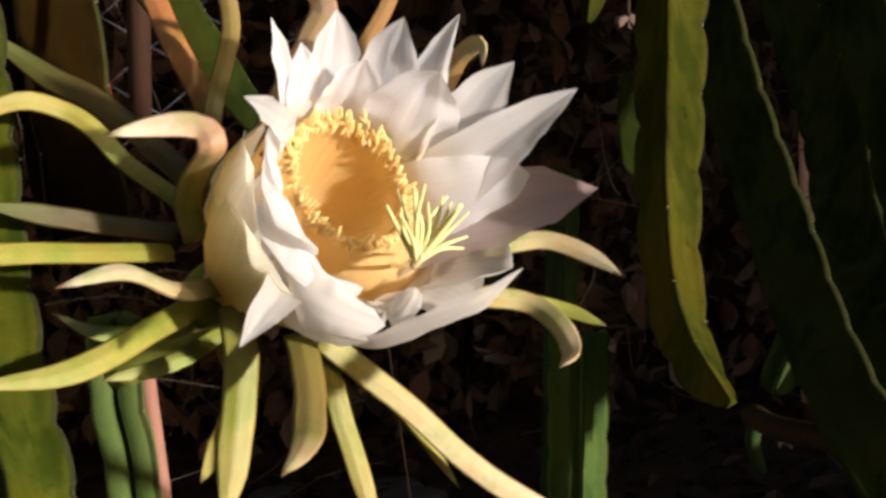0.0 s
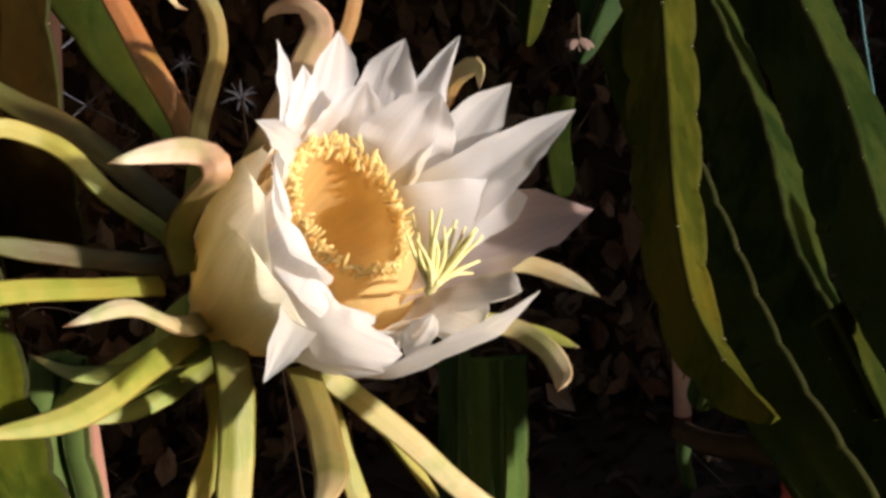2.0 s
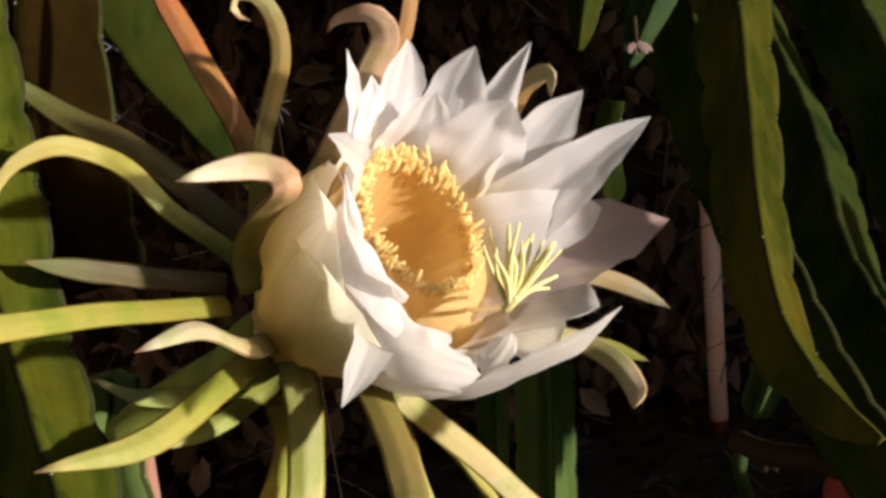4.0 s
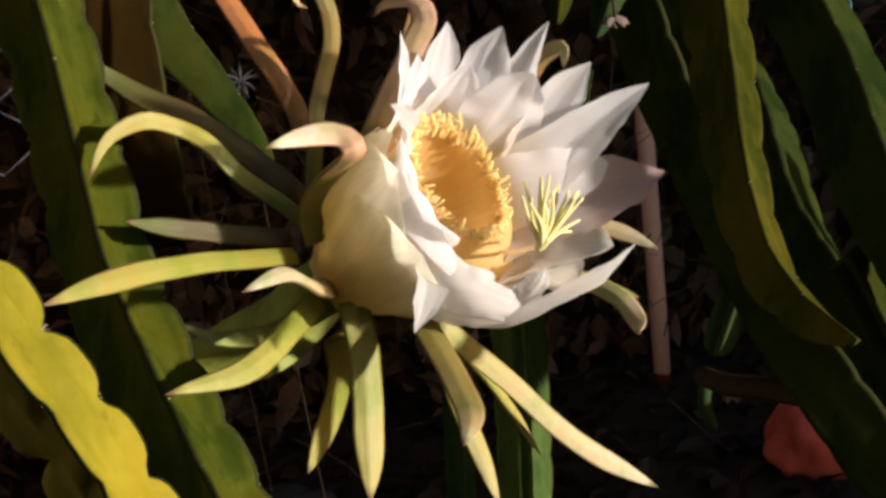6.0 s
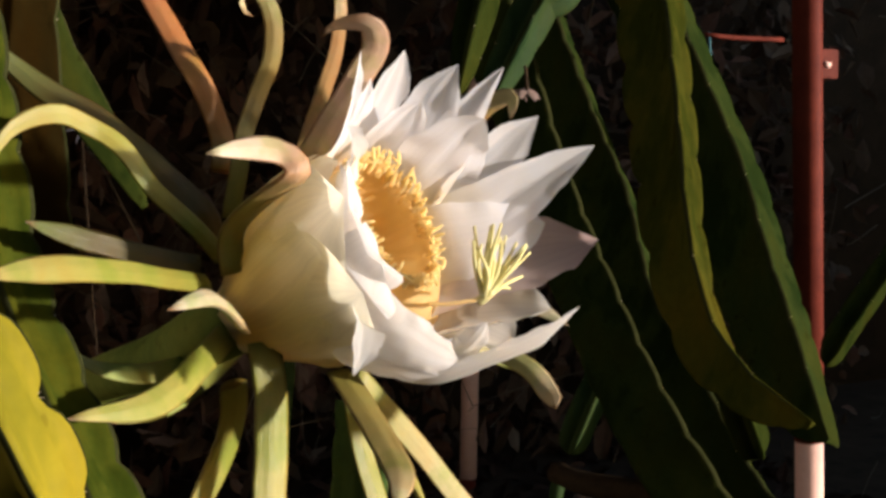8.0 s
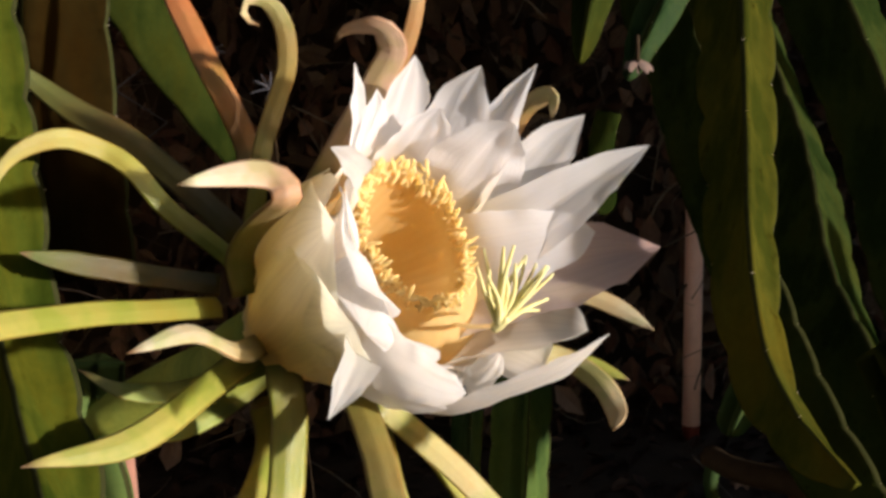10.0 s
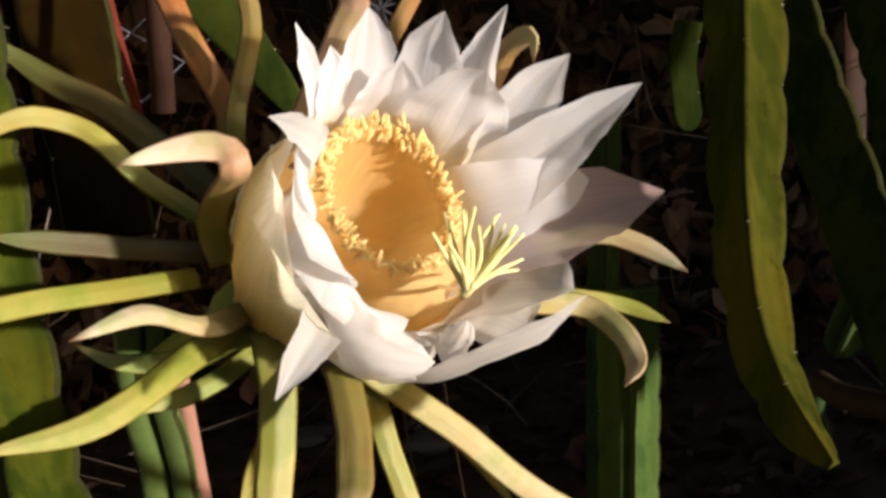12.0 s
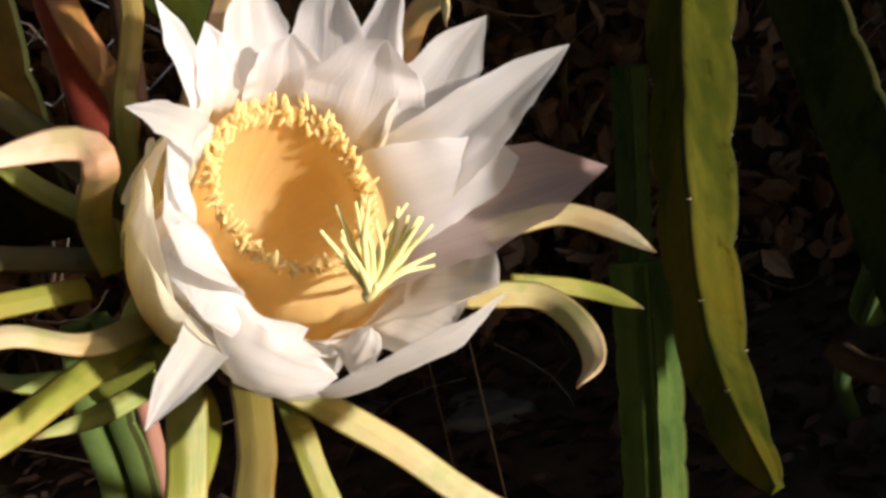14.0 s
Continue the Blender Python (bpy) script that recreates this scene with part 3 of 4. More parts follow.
ANTHER = anther_mesh()
for i in range(296):
    a = rnd.uniform(0, 2 * math.pi)
    high = max(0.0, math.sin(a + 0.3))
    r = 0.0378 + rnd.gauss(0, 0.0013) - (rnd.uniform(0, 0.006) * high if i % 2 else 0)
    p = on_ring(a, r, rnd.uniform(-0.003, 0.003 + 0.009 * high) if i % 3 else rnd.gauss(0.001, 0.0025))
    out = (on_ring(a, 1, 0) - RING).normalized()
    way = (out * rnd.gauss(0.1, 0.35) + RING_N * rnd.uniform(0.4, 1) + Vector((rnd.gauss(0, .4), rnd.gauss(0, .4), rnd.gauss(0.2, .5)))).normalized()
    ob = new("anther", ANTHER)
    ob.parent = flower
    ob.matrix_parent_inverse = flower.matrix_world.inverted()
    ob.matrix_basis = Matrix.Translation(put(p)) @ way.to_track_quat('Z', 'Y').to_matrix().to_4x4()

part("style", tube((FLOWER + AXIS * 0.05, (-0.042, 0.088, -0.004), (-0.010, 0.046, -0.008), (0.0, 0.0, 0.0)), 0.0014, taper=0.9), MAT_PETAL_CREAM, flower, "cream style")
stigma = part("stigma", tube(((-0.002, 0.002, -0.001), (0, 0, 0), (0.004, -0.003, 0.004)), 0.0030, n=6, taper=0.6), MAT_STIGMA, flower, "lemon-yellow star-shaped stigma")
for i in range(18):
    f = i / 17
    ang = radians(122 - 106 * f + rnd.uniform(-9, 9))
    length = rnd.uniform(0.030, 0.043)
    side, toward = Vector((0.93, 0.36, 0)), Vector((0.25, -0.85, 0.3))
    d = (side * math.cos(ang) + Vector((0, 0, 1)) * math.sin(ang) + toward * rnd.uniform(-0.35, 0.45)).normalized()
    bend = Vector((rnd.uniform(-1, 1), rnd.uniform(-1, 1), rnd.uniform(0, 1))) * 0.004
    part("stigma_lobe", tube(((0, 0, 0), d * length * 0.5 + bend, d * length), 0.0019, n=8, sides=6, taper=0.4), MAT_STIGMA, stigma)

# ---- sepals ----
Y2, PALE, BR = MAT_SEPAL, MAT_SEPAL_PALE, MAT_SEPAL_BROWN
FRONT = (0.1, -0.9, 0.35)


def add_sepal(points, width, material, thick=0.38):
    add_sepal.count += 1
    part("sepal", strap(points, width, width * thick, FRONT, seed=add_sepal.count, ripple=0.02), material, flower)


add_sepal.count = 0
add_sepal(((-0.1200, 0.1010, 0.0190), (-0.1310, 0.0960, 0.0330), (-0.1580, 0.0893, 0.0591), (-0.1757, 0.0855, 0.0829), (-0.1912, 0.0879, 0.0945), (-0.2110, 0.0780, 0.1016), (-0.2340, 0.0700, 0.0940), (-0.2481, 0.0648, 0.0733)), 0.0115, Y2)
add_sepal(((-0.1200, 0.1150, 0.0280), (-0.1300, 0.1120, 0.0500), (-0.1761, 0.1270, 0.0950), (-0.2039, 0.1330, 0.1120), (-0.2270, 0.1370, 0.1310), (-0.2470, 0.1330, 0.1500)), 0.0155, MAT_SEPAL_SHADED)
add_sepal(((-0.1346, 0.0903, 0.0164), (-0.1835, 0.0753, 0.0299), (-0.2316, 0.0469, 0.0476)), 0.013, MAT_SEPAL_SHADED)
add_sepal(((-0.1355, 0.0659, 0.0090), (-0.1976, -0.0316, 0.0282), (-0.2380, -0.1106, 0.0396), (-0.2659, -0.1812, 0.0449)), 0.0120, Y2)
add_sepal(((-0.1100, 0.0948, -0.0179), (-0.1280, 0.0273, -0.0077), (-0.1498, -0.0035, 0.0107), (-0.1794, -0.0335, 0.0100)), 0.0135, PALE)
add_sepal(((-0.1111, 0.1072, -0.0228), (-0.1497, 0.0362, -0.0302), (-0.1827, -0.0105, -0.0377), (-0.2266, -0.0441, -0.0335)), 0.0155, Y2)
add_sepal(((-0.1127, 0.1050, -0.0580), (-0.1101, 0.1180, -0.0811), (-0.1164, 0.1230, -0.1057), (-0.1291, 0.1220, -0.1291), (-0.1428, 0.1180, -0.1490)), 0.0195, Y2)
add_sepal(((-0.1037, 0.0700, -0.0265), (-0.1031, 0.0620, -0.0545), (-0.1071, 0.0500, -0.0858), (-0.1132, 0.0360, -0.1185), (-0.1192, 0.0220, -0.1399)), 0.0205, Y2)
add_sepal(((-0.0673, 0.0450, -0.0418), (-0.0632, 0.0050, -0.0647), (-0.0656, -0.0350, -0.0803), (-0.0785, -0.0599, -0.0887)), 0.0180, MAT_SEPAL_TAN)
add_sepal(((-0.0552, 0.0620, -0.0502), (-0.0491, 0.0600, -0.0916), (-0.0399, 0.0500, -0.1347), (-0.0335, 0.0400, -0.1700)), 0.0135, Y2)
add_sepal(((-0.0549, 0.0675, -0.0506), (-0.0218, 0.0885, -0.0923), (0.0036, 0.1038, -0.1338), (0.0240, 0.1179, -0.1731)), 0.009, Y2)
add_sepal(((-0.0553, 0.0518, -0.0475), (-0.0083, 0.0710, -0.0986), (0.0419, 0.0880, -0.1580), (0.1190, 0.1331, -0.2243)), 0.0155, PALE)
add_sepal(((0.0558, 0.1728, -0.0229), (0.1010, 0.1820, -0.0226), (0.1300, 0.1712, -0.0338), (0.1490, 0.1548, -0.0476)), 0.014, PALE)
add_sepal(((0.0375, 0.1330, -0.0455), (0.0794, 0.1409, -0.0569), (0.0969, 0.1179, -0.0692), (0.1003, 0.0990, -0.0821), (0.0855, 0.0665, -0.0834)), 0.015, PALE)
add_sepal(((0.0683, 0.1944, -0.0611), (0.1128, 0.1992, -0.0752), (0.1435, 0.1867, -0.0894)), 0.011, Y2)
add_sepal(((-0.083, 0.080, 0.060), (-0.062, 0.074, 0.095), (-0.044, 0.070, 0.125), (-0.036, 0.066, 0.140), (-0.044, 0.055, 0.152), (-0.060, 0.066, 0.152), (-0.066, 0.072, 0.146)), 0.0165, MAT_SEPAL_ROSE)
add_sepal(((-0.0475, 0.1711, 0.0734), (-0.0090, 0.2345, 0.1220), (0.0157, 0.2718, 0.1584), (0.0258, 0.2890, 0.1953), (0.0043, 0.2488, 0.2108), (-0.0486, 0.1376, 0.1844)), 0.012, MAT_SEPAL_RUST)
add_sepal(((-0.1147, 0.0958, 0.0421), (-0.1100, 0.0954, 0.0700), (-0.1062, 0.0955, 0.0900), (-0.0972, 0.0956, 0.1150), (-0.0905, 0.0891, 0.1339), (-0.0915, 0.0820, 0.1540), (-0.1000, 0.0750, 0.1680), (-0.1115, 0.0680, 0.1680), (-0.1125, 0.0710, 0.1600), (-0.1050, 0.0760, 0.1560)), 0.0112, MAT_SEPAL_TAN)
add_sepal(((-0.1150, 0.1120, 0.0700), (-0.1135, 0.1195, 0.0905), (-0.1257, 0.1195, 0.1228), (-0.1406, 0.1425, 0.1604), (-0.1500, 0.1560, 0.1830), (-0.1600, 0.1700, 0.2080)), 0.0150, BR)
add_sepal(((-0.1215, 0.0680, 0.0137), (-0.1238, 0.0610, 0.0370), (-0.1120, 0.0340, 0.0560), (-0.1010, 0.0118, 0.0695), (-0.1070, 0.0175, 0.0805), (-0.1292, 0.0095, 0.0829), (-0.1528, -0.0036, 0.0808)), 0.0160, MAT_SEPAL_CREAM)
add_sepal(((0.0270, 0.0880, 0.0796), (0.0386, 0.0770, 0.1039), (0.0464, 0.0690, 0.1120), (0.0517, 0.0630, 0.1123), (0.0513, 0.0640, 0.0990)), 0.012, MAT_SEPAL_RUST)
add_sepal(((-0.0973, 0.1634, -0.0411), (-0.1505, 0.1112, -0.0461), (-0.1868, 0.0893, -0.0391), (-0.2129, 0.0866, -0.0234)), 0.0125, MAT_SEPAL_GREEN)
add_sepal(((-0.0957, 0.1624, -0.0449), (-0.1201, 0.1402, -0.0576), (-0.1509, 0.1125, -0.0670), (-0.1886, 0.0834, -0.0671)), 0.0125, MAT_SEPAL_GREEN)
part("flower_tube", tube((FLOWER + AXIS * 0.02, FLOWER - AXIS * 0.02, (-0.135, 0.20, -0.055), (-0.165, 0.29, -0.085), (-0.2286, 0.33, -0.1212)), 0.020, sides=16, taper=0.8),
     MAT_TUBE, flower, "scaly green flower tube")


# ---- cactus stems ----
def spine_mesh():
    bm = bmesh.new()
    r = random.Random(5)
    for k in range(4):
        d = Vector((r.uniform(-1, 1), r.uniform(-1, 1), 1.2)).normalized() * r.uniform(0.003, 0.006)
        made = bmesh.ops.create_cone(bm, segments=4, radius1=0.0007, radius2=0.0001, depth=1.0)
        bmesh.ops.transform(bm, matrix=d.to_track_quat('Z', 'Y').to_matrix().to_4x4() @ Matrix.Diagonal((1, 1, d.length, 1)) @ Matrix.Translation((0, 0, 0.5)), verts=made["verts"])
    bmesh.ops.create_uvsphere(bm, u_segments=6, v_segments=4, radius=0.0018)
    bm.transform(Matrix.Scale(K * 0.34, 4))
    me = bpy.data.meshes.new("areole")
    bm.to_mesh(me)
    bm.free()
    me.materials.append(MAT_SPINE)
    return me


AREOLE = spine_mesh()


def reach_out(p, q, z):
    """Two points that lead on from p, away from q, to the height z."""
    p, d = Vector(p), (Vector(p) - Vector(q)).normalized()
    a = p + d * 0.12
    far = a.y + d.y * 0.15
    return ((a.x + d.x * 0.15, max(far, 0.5) if z > 0 else far, z), tuple(a))


def narrowing(u, tapered, start):
    if not tapered or u < start:
        return 1.0
    return max(0.12, math.sqrt(max(0, 1 - ((u - start) / (1 - start)) ** 2)))


def cactus(points, radius, face, label, material, wings=(0, 120, 240), gap=0.045, n=60, thin=0.10, hollow=0.27, taper_end=False, deep=0.08, seed=0, group="cactus stems", lengths=(1, 1, 1), crest=False, taper_from=0.82, up=False, down=False, branch_of=None, thorn=1.0):
    """A climbing cactus stem with three thin wavy wings, an areole with spines in each notch."""
    if up:
        points = (*reach_out(points[0], points[1], ROOF), *points)
    if down:
        points = (*points, *reach_out(points[-1], points[-2], GROUND)[::-1])
    n = min(420, max(n, int(sum((Vector(b) - Vector(a)).length for a, b in zip(points, points[1:])) / 0.004)))
    path = spline(points, n)
    fr = frames_along(path, face)
    if crest:                                    # the points lie on the crest of the first wing
        w = radians(wings[0])
        path = [p - (up * math.cos(w) + side * math.sin(w)) * radius * lengths[0] * narrowing(i / n, taper_end, taper_from) for i, (p, (t, side, up)) in enumerate(zip(path, fr))]
    total = sum((b - a).length for a, b in zip(path, path[1:]))
    count = max(2, round(total / gap))
    bm = bmesh.new()
    rings, sizes = [], []
    for i, (p, (t, side, up)) in enumerate(zip(path, fr)):
        u = i / n
        end = narrowing(u, taper_end, taper_from)
        sizes.append(end)
        ring = []
        for k, w in enumerate(wings):
            phase = (u * count + k * 0.33 + seed * 0.21) % 1.0
            wave = 1 - deep * (abs(2 * phase - 1) ** 3.2) + deep * 0.4
            reach = radius * lengths[k] * wave * end
            nxt = wings[(k + 1) % 3] + (360 if k == 2 else 0)
            a = radians(w)

            def at(angle, r):
                return p + (up * math.cos(angle) + side * math.sin(angle)) * r
            out = up * math.cos(a) + side * math.sin(a)
            across = -up * math.sin(a) + side * math.cos(a)
            hw = radius * thin * end
            for q, r in ((-2.4, 0.42), (-1.25, 0.75), (-1.0, 0.93), (0, 1.0), (1.0, 0.93), (1.25, 0.75), (2.4, 0.42)):
                ring.append(bm.verts.new(p + out * reach * r + across * hw * q))
            ring.append(bm.verts.new(at(radians((w + nxt) / 2), radius * (hollow[k] if isinstance(hollow, tuple) else hollow) * end)))
        rings.append(ring)
    k = len(rings[0])
    for a, b in zip(rings, rings[1:]):
        for j in range(k):
            bm.faces.new((a[j], a[(j + 1) % k], b[(j + 1) % k], b[j]))
    bm.faces.new(rings[0]), bm.faces.new(rings[-1])
    if branch_of:
        ob = part("branch", bm, material, branch_of, label)
    else:
        ob = thing("cactus_stem", points[-1], label, "cactus", group)
        stem = part("stem", bm, material, ob)
        stem.data.materials.append(MAT_CACTUS_EDGE)
        for f in stem.data.polygons[:-2]:        # the corky line along each rib
            if f.index % 8 == 3:
                f.material_index = 1
    for kk, w in enumerate(wings):
        for c in range(count + 1):
            u = (c - kk * 0.33 - seed * 0.21 + 1) / count
            if not 0.01 < u < 0.97:
                continue
            i = min(int(u * n), n)
            t, side, up = fr[i]
            out = up * math.cos(radians(w)) + side * math.sin(radians(w))
            o = new("areole", AREOLE)
            o.parent = ob
            o.matrix_parent_inverse = ob.matrix_world.inverted()
            o.matrix_basis = Matrix.Translation(put(path[i] + out * radius * lengths[kk] * sizes[i] * (1 - deep * 0.6))) @ (out + t * 0.3).to_track_quat('Z', 'Y').to_matrix().to_4x4() @ Matrix.Scale(thorn, 4)
    return ob


CAM = (-0.05, -0.95, 0.1)
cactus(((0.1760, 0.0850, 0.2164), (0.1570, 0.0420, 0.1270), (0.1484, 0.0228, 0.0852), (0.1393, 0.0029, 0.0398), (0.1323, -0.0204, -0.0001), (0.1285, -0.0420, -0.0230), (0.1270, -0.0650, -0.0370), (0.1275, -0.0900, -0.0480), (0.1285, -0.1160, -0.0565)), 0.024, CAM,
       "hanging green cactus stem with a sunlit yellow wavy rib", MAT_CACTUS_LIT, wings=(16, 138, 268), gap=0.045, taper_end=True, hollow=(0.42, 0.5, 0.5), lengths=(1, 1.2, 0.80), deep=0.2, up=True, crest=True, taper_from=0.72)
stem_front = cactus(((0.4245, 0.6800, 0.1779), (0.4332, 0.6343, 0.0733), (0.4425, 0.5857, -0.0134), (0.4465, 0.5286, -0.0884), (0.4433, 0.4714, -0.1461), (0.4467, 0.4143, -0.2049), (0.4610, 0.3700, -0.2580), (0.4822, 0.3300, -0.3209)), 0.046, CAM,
       "tall green cactus stem with three ribs, shade in its skin tone", MAT_CACTUS_SHADED, wings=(-38, 92, 205), gap=0.06, hollow=0.4, lengths=(1, 0.66, 1), crest=True, down=True, up=True)
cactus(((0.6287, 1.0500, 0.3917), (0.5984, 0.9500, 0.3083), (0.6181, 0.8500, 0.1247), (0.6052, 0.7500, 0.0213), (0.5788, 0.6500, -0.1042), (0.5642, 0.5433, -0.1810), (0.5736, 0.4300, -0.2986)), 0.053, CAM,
       "shade-toned green cactus stem leaning behind another one", MAT_CACTUS_SHADED, wings=(0, 120, 245), gap=0.06, hollow=0.4, crest=True, lengths=(1, 1, 1.9), seed=1, down=True, up=True)
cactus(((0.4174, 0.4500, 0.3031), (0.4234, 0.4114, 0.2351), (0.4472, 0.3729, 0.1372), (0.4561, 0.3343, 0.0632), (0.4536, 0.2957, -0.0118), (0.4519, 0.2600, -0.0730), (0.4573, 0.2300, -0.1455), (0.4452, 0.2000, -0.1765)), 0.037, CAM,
       "green cactus stem with a sunlit wavy rib", MAT_CACTUS_SHADED, wings=(6, 122, 250), gap=0.05, hollow=0.45, lengths=(1, 1.1, 1.75), crest=True, seed=2, up=True, taper_end=True, taper_from=0.86)
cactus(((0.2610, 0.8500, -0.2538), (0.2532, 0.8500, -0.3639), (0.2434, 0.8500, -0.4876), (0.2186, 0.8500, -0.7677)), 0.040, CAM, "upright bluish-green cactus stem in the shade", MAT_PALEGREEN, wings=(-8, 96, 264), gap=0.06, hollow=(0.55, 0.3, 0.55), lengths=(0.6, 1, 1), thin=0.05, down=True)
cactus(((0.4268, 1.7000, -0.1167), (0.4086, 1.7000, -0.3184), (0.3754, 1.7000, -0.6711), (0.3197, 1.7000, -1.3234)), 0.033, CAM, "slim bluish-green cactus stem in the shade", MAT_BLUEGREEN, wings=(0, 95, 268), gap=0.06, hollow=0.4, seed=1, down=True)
cactus(((-0.2640, 0.1300, 0.2077), (-0.2590, 0.1150, 0.1700), (-0.2560, 0.1050, 0.1400), (-0.2510, 0.0780, 0.0800), (-0.2462, 0.0535, 0.0286), (-0.2330, 0.0100, -0.0200), (-0.2178, -0.0310, -0.0656), (-0.2040, -0.0620, -0.1050), (-0.1900, -0.0900, -0.1450)), 0.031, CAM,
       "large green cactus stem striped by sepal shadows", MAT_CACTUS_GREEN, wings=(0, 112, 279), gap=0.046, hollow=(0.42, 0.4, 0.56), crest=True, deep=0.17, lengths=(1, 1, 0.84), down=True, up=True)
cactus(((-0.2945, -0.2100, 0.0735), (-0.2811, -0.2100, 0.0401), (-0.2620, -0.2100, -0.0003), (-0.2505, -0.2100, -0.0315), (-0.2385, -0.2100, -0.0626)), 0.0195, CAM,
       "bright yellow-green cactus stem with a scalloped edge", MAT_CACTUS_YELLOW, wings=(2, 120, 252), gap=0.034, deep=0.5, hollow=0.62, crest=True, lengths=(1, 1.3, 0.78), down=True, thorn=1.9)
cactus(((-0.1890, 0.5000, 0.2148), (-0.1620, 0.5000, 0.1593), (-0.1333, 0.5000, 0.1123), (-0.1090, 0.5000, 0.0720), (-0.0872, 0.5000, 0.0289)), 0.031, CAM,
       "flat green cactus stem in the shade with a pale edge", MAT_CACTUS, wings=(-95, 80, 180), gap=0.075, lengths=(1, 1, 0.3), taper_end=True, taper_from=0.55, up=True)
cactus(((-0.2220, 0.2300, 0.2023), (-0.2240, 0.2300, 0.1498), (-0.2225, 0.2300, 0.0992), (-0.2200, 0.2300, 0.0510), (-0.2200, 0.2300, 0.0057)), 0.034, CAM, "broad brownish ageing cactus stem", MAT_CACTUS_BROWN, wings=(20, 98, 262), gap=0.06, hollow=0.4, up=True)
cactus(((-0.2243, 0.3300, -0.0746), (-0.2300, 0.3300, -0.1401), (-0.2258, 0.3300, -0.1886), (-0.2252, 0.3300, -0.2771)), 0.023, CAM, "green cactus stem low beside a stake", MAT_LEAF_GREEN, wings=(66, 180, 294), gap=0.06, hollow=0.12, thin=0.2, down=True)
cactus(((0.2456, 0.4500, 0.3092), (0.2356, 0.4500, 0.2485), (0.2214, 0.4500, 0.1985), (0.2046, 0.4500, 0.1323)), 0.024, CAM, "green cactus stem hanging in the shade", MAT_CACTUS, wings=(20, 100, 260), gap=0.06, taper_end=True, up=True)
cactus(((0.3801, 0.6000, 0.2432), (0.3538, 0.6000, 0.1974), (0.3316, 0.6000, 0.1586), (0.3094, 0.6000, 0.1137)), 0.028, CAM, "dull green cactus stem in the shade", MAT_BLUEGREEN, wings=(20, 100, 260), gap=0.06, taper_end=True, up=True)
cactus(((0.4829, 0.6000, -0.1674), (0.4627, 0.6000, -0.2072), (0.4427, 0.6000, -0.2467), (0.4228, 0.6000, -0.2859)), 0.022, CAM, "small bluish-green cactus shoot", MAT_BLUEGREEN, wings=(20, 100, 260), gap=0.06, taper_end=True, branch_of=stem_front)
cactus(((0.9054, 0.5500, -0.0526), (0.8385, 0.5500, -0.1230), (0.8012, 0.5500, -0.1644), (0.7736, 0.5500, -0.2002)), 0.022, CAM, "green cactus shoot beside a red post", MAT_CACTUS, wings=(20, 100, 260), gap=0.05, taper_end=True, branch_of=stem_front)
cactus(((0.4315, 0.3300, -0.1257), (0.4490, 0.3300, -0.1611), (0.4653, 0.3300, -0.1970), (0.4798, 0.3300, -0.2304)), 0.022, CAM, "short green cactus stem end", MAT_CACTUS, wings=(20, 100, 260), gap=0.05, taper_end=True, branch_of=stem_front)
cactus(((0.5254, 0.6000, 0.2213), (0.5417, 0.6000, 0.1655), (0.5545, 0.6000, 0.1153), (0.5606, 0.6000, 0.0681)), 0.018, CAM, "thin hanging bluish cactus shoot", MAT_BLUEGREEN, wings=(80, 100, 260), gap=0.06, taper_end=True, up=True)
cactus(((0.2872, 0.6000, 0.0816), (0.2778, 0.6000, 0.0404), (0.2794, 0.6000, 0.0100), (0.2812, 0.6000, -0.0267)), 0.014, CAM, "small green cactus shoot", MAT_CACTUS, wings=(80, 190, 275), gap=0.06, taper_end=True, branch_of=stem_front)

# ---- posts and surroundings ----
def post(points, radius, material, label, top=None, band="", cut=False, low=False):
    """An upright from the ground to the added roof; top: its colour above the last point."""
    ob = thing("post", points[-1], label, "post")
    a, b = Vector(points[0]), Vector(points[-1])
    head = a if low else a.lerp(b, (ROOF - a.z) / (b.z - a.z))
    foot = b if cut else a.lerp(b, (GROUND - 0.01 - a.z) / (b.z - a.z))
    if top:
        part("shaft", tube((b, foot), radius, n=4, sides=12), material, ob)
        part("upper_band", tube((head, b), radius * 1.02, n=4, sides=12), top, ob, band)
    else:
        part("shaft", tube((head, foot), radius, n=6, sides=12), material, ob)
    return ob


red_post = post(((0.9077, 0.7500, 0.4317), (0.9363, 0.7500, -0.3636)), 0.0215, MAT_PINK, "red-brown painted upright post with a pink foot", MAT_RED, "red-brown painted length")
bm = bmesh.new()
bmesh.ops.create_cube(bm, size=1)
bm.transform(Matrix.Translation((0.9360, 0.7400, 0.1975)) @ Matrix.Diagonal((0.0494, 0.014, 0.0423, 1)))
bmesh.ops.bevel(bm, geom=bm.edges[:], offset=0.002, segments=2, affect='EDGES')
bracket = part("bracket", bm, MAT_RED, red_post, smooth=False)
bm = bmesh.new()
bmesh.ops.create_cube(bm, size=1)
bm.transform(Matrix.Translation((0.9374, 0.7320, 0.1961)) @ Matrix.Rotation(0.2, 4, 'Y') @ Matrix.Diagonal((0.012, 0.004, 0.008, 1)))
bmesh.ops.bevel(bm, geom=bm.edges[:], offset=0.001, segments=2, affect='EDGES')
part("paint_chip", bm, MAT_PINK, bracket, "pale scraped patch")
part("rod", tube(((0.8688, 0.7500, 0.2307), (0.7781, 0.7500, 0.2309), (0.7332, 0.7500, 0.2337)), 0.0035, n=6, sides=7), MAT_RED, red_post, "thin red rod")
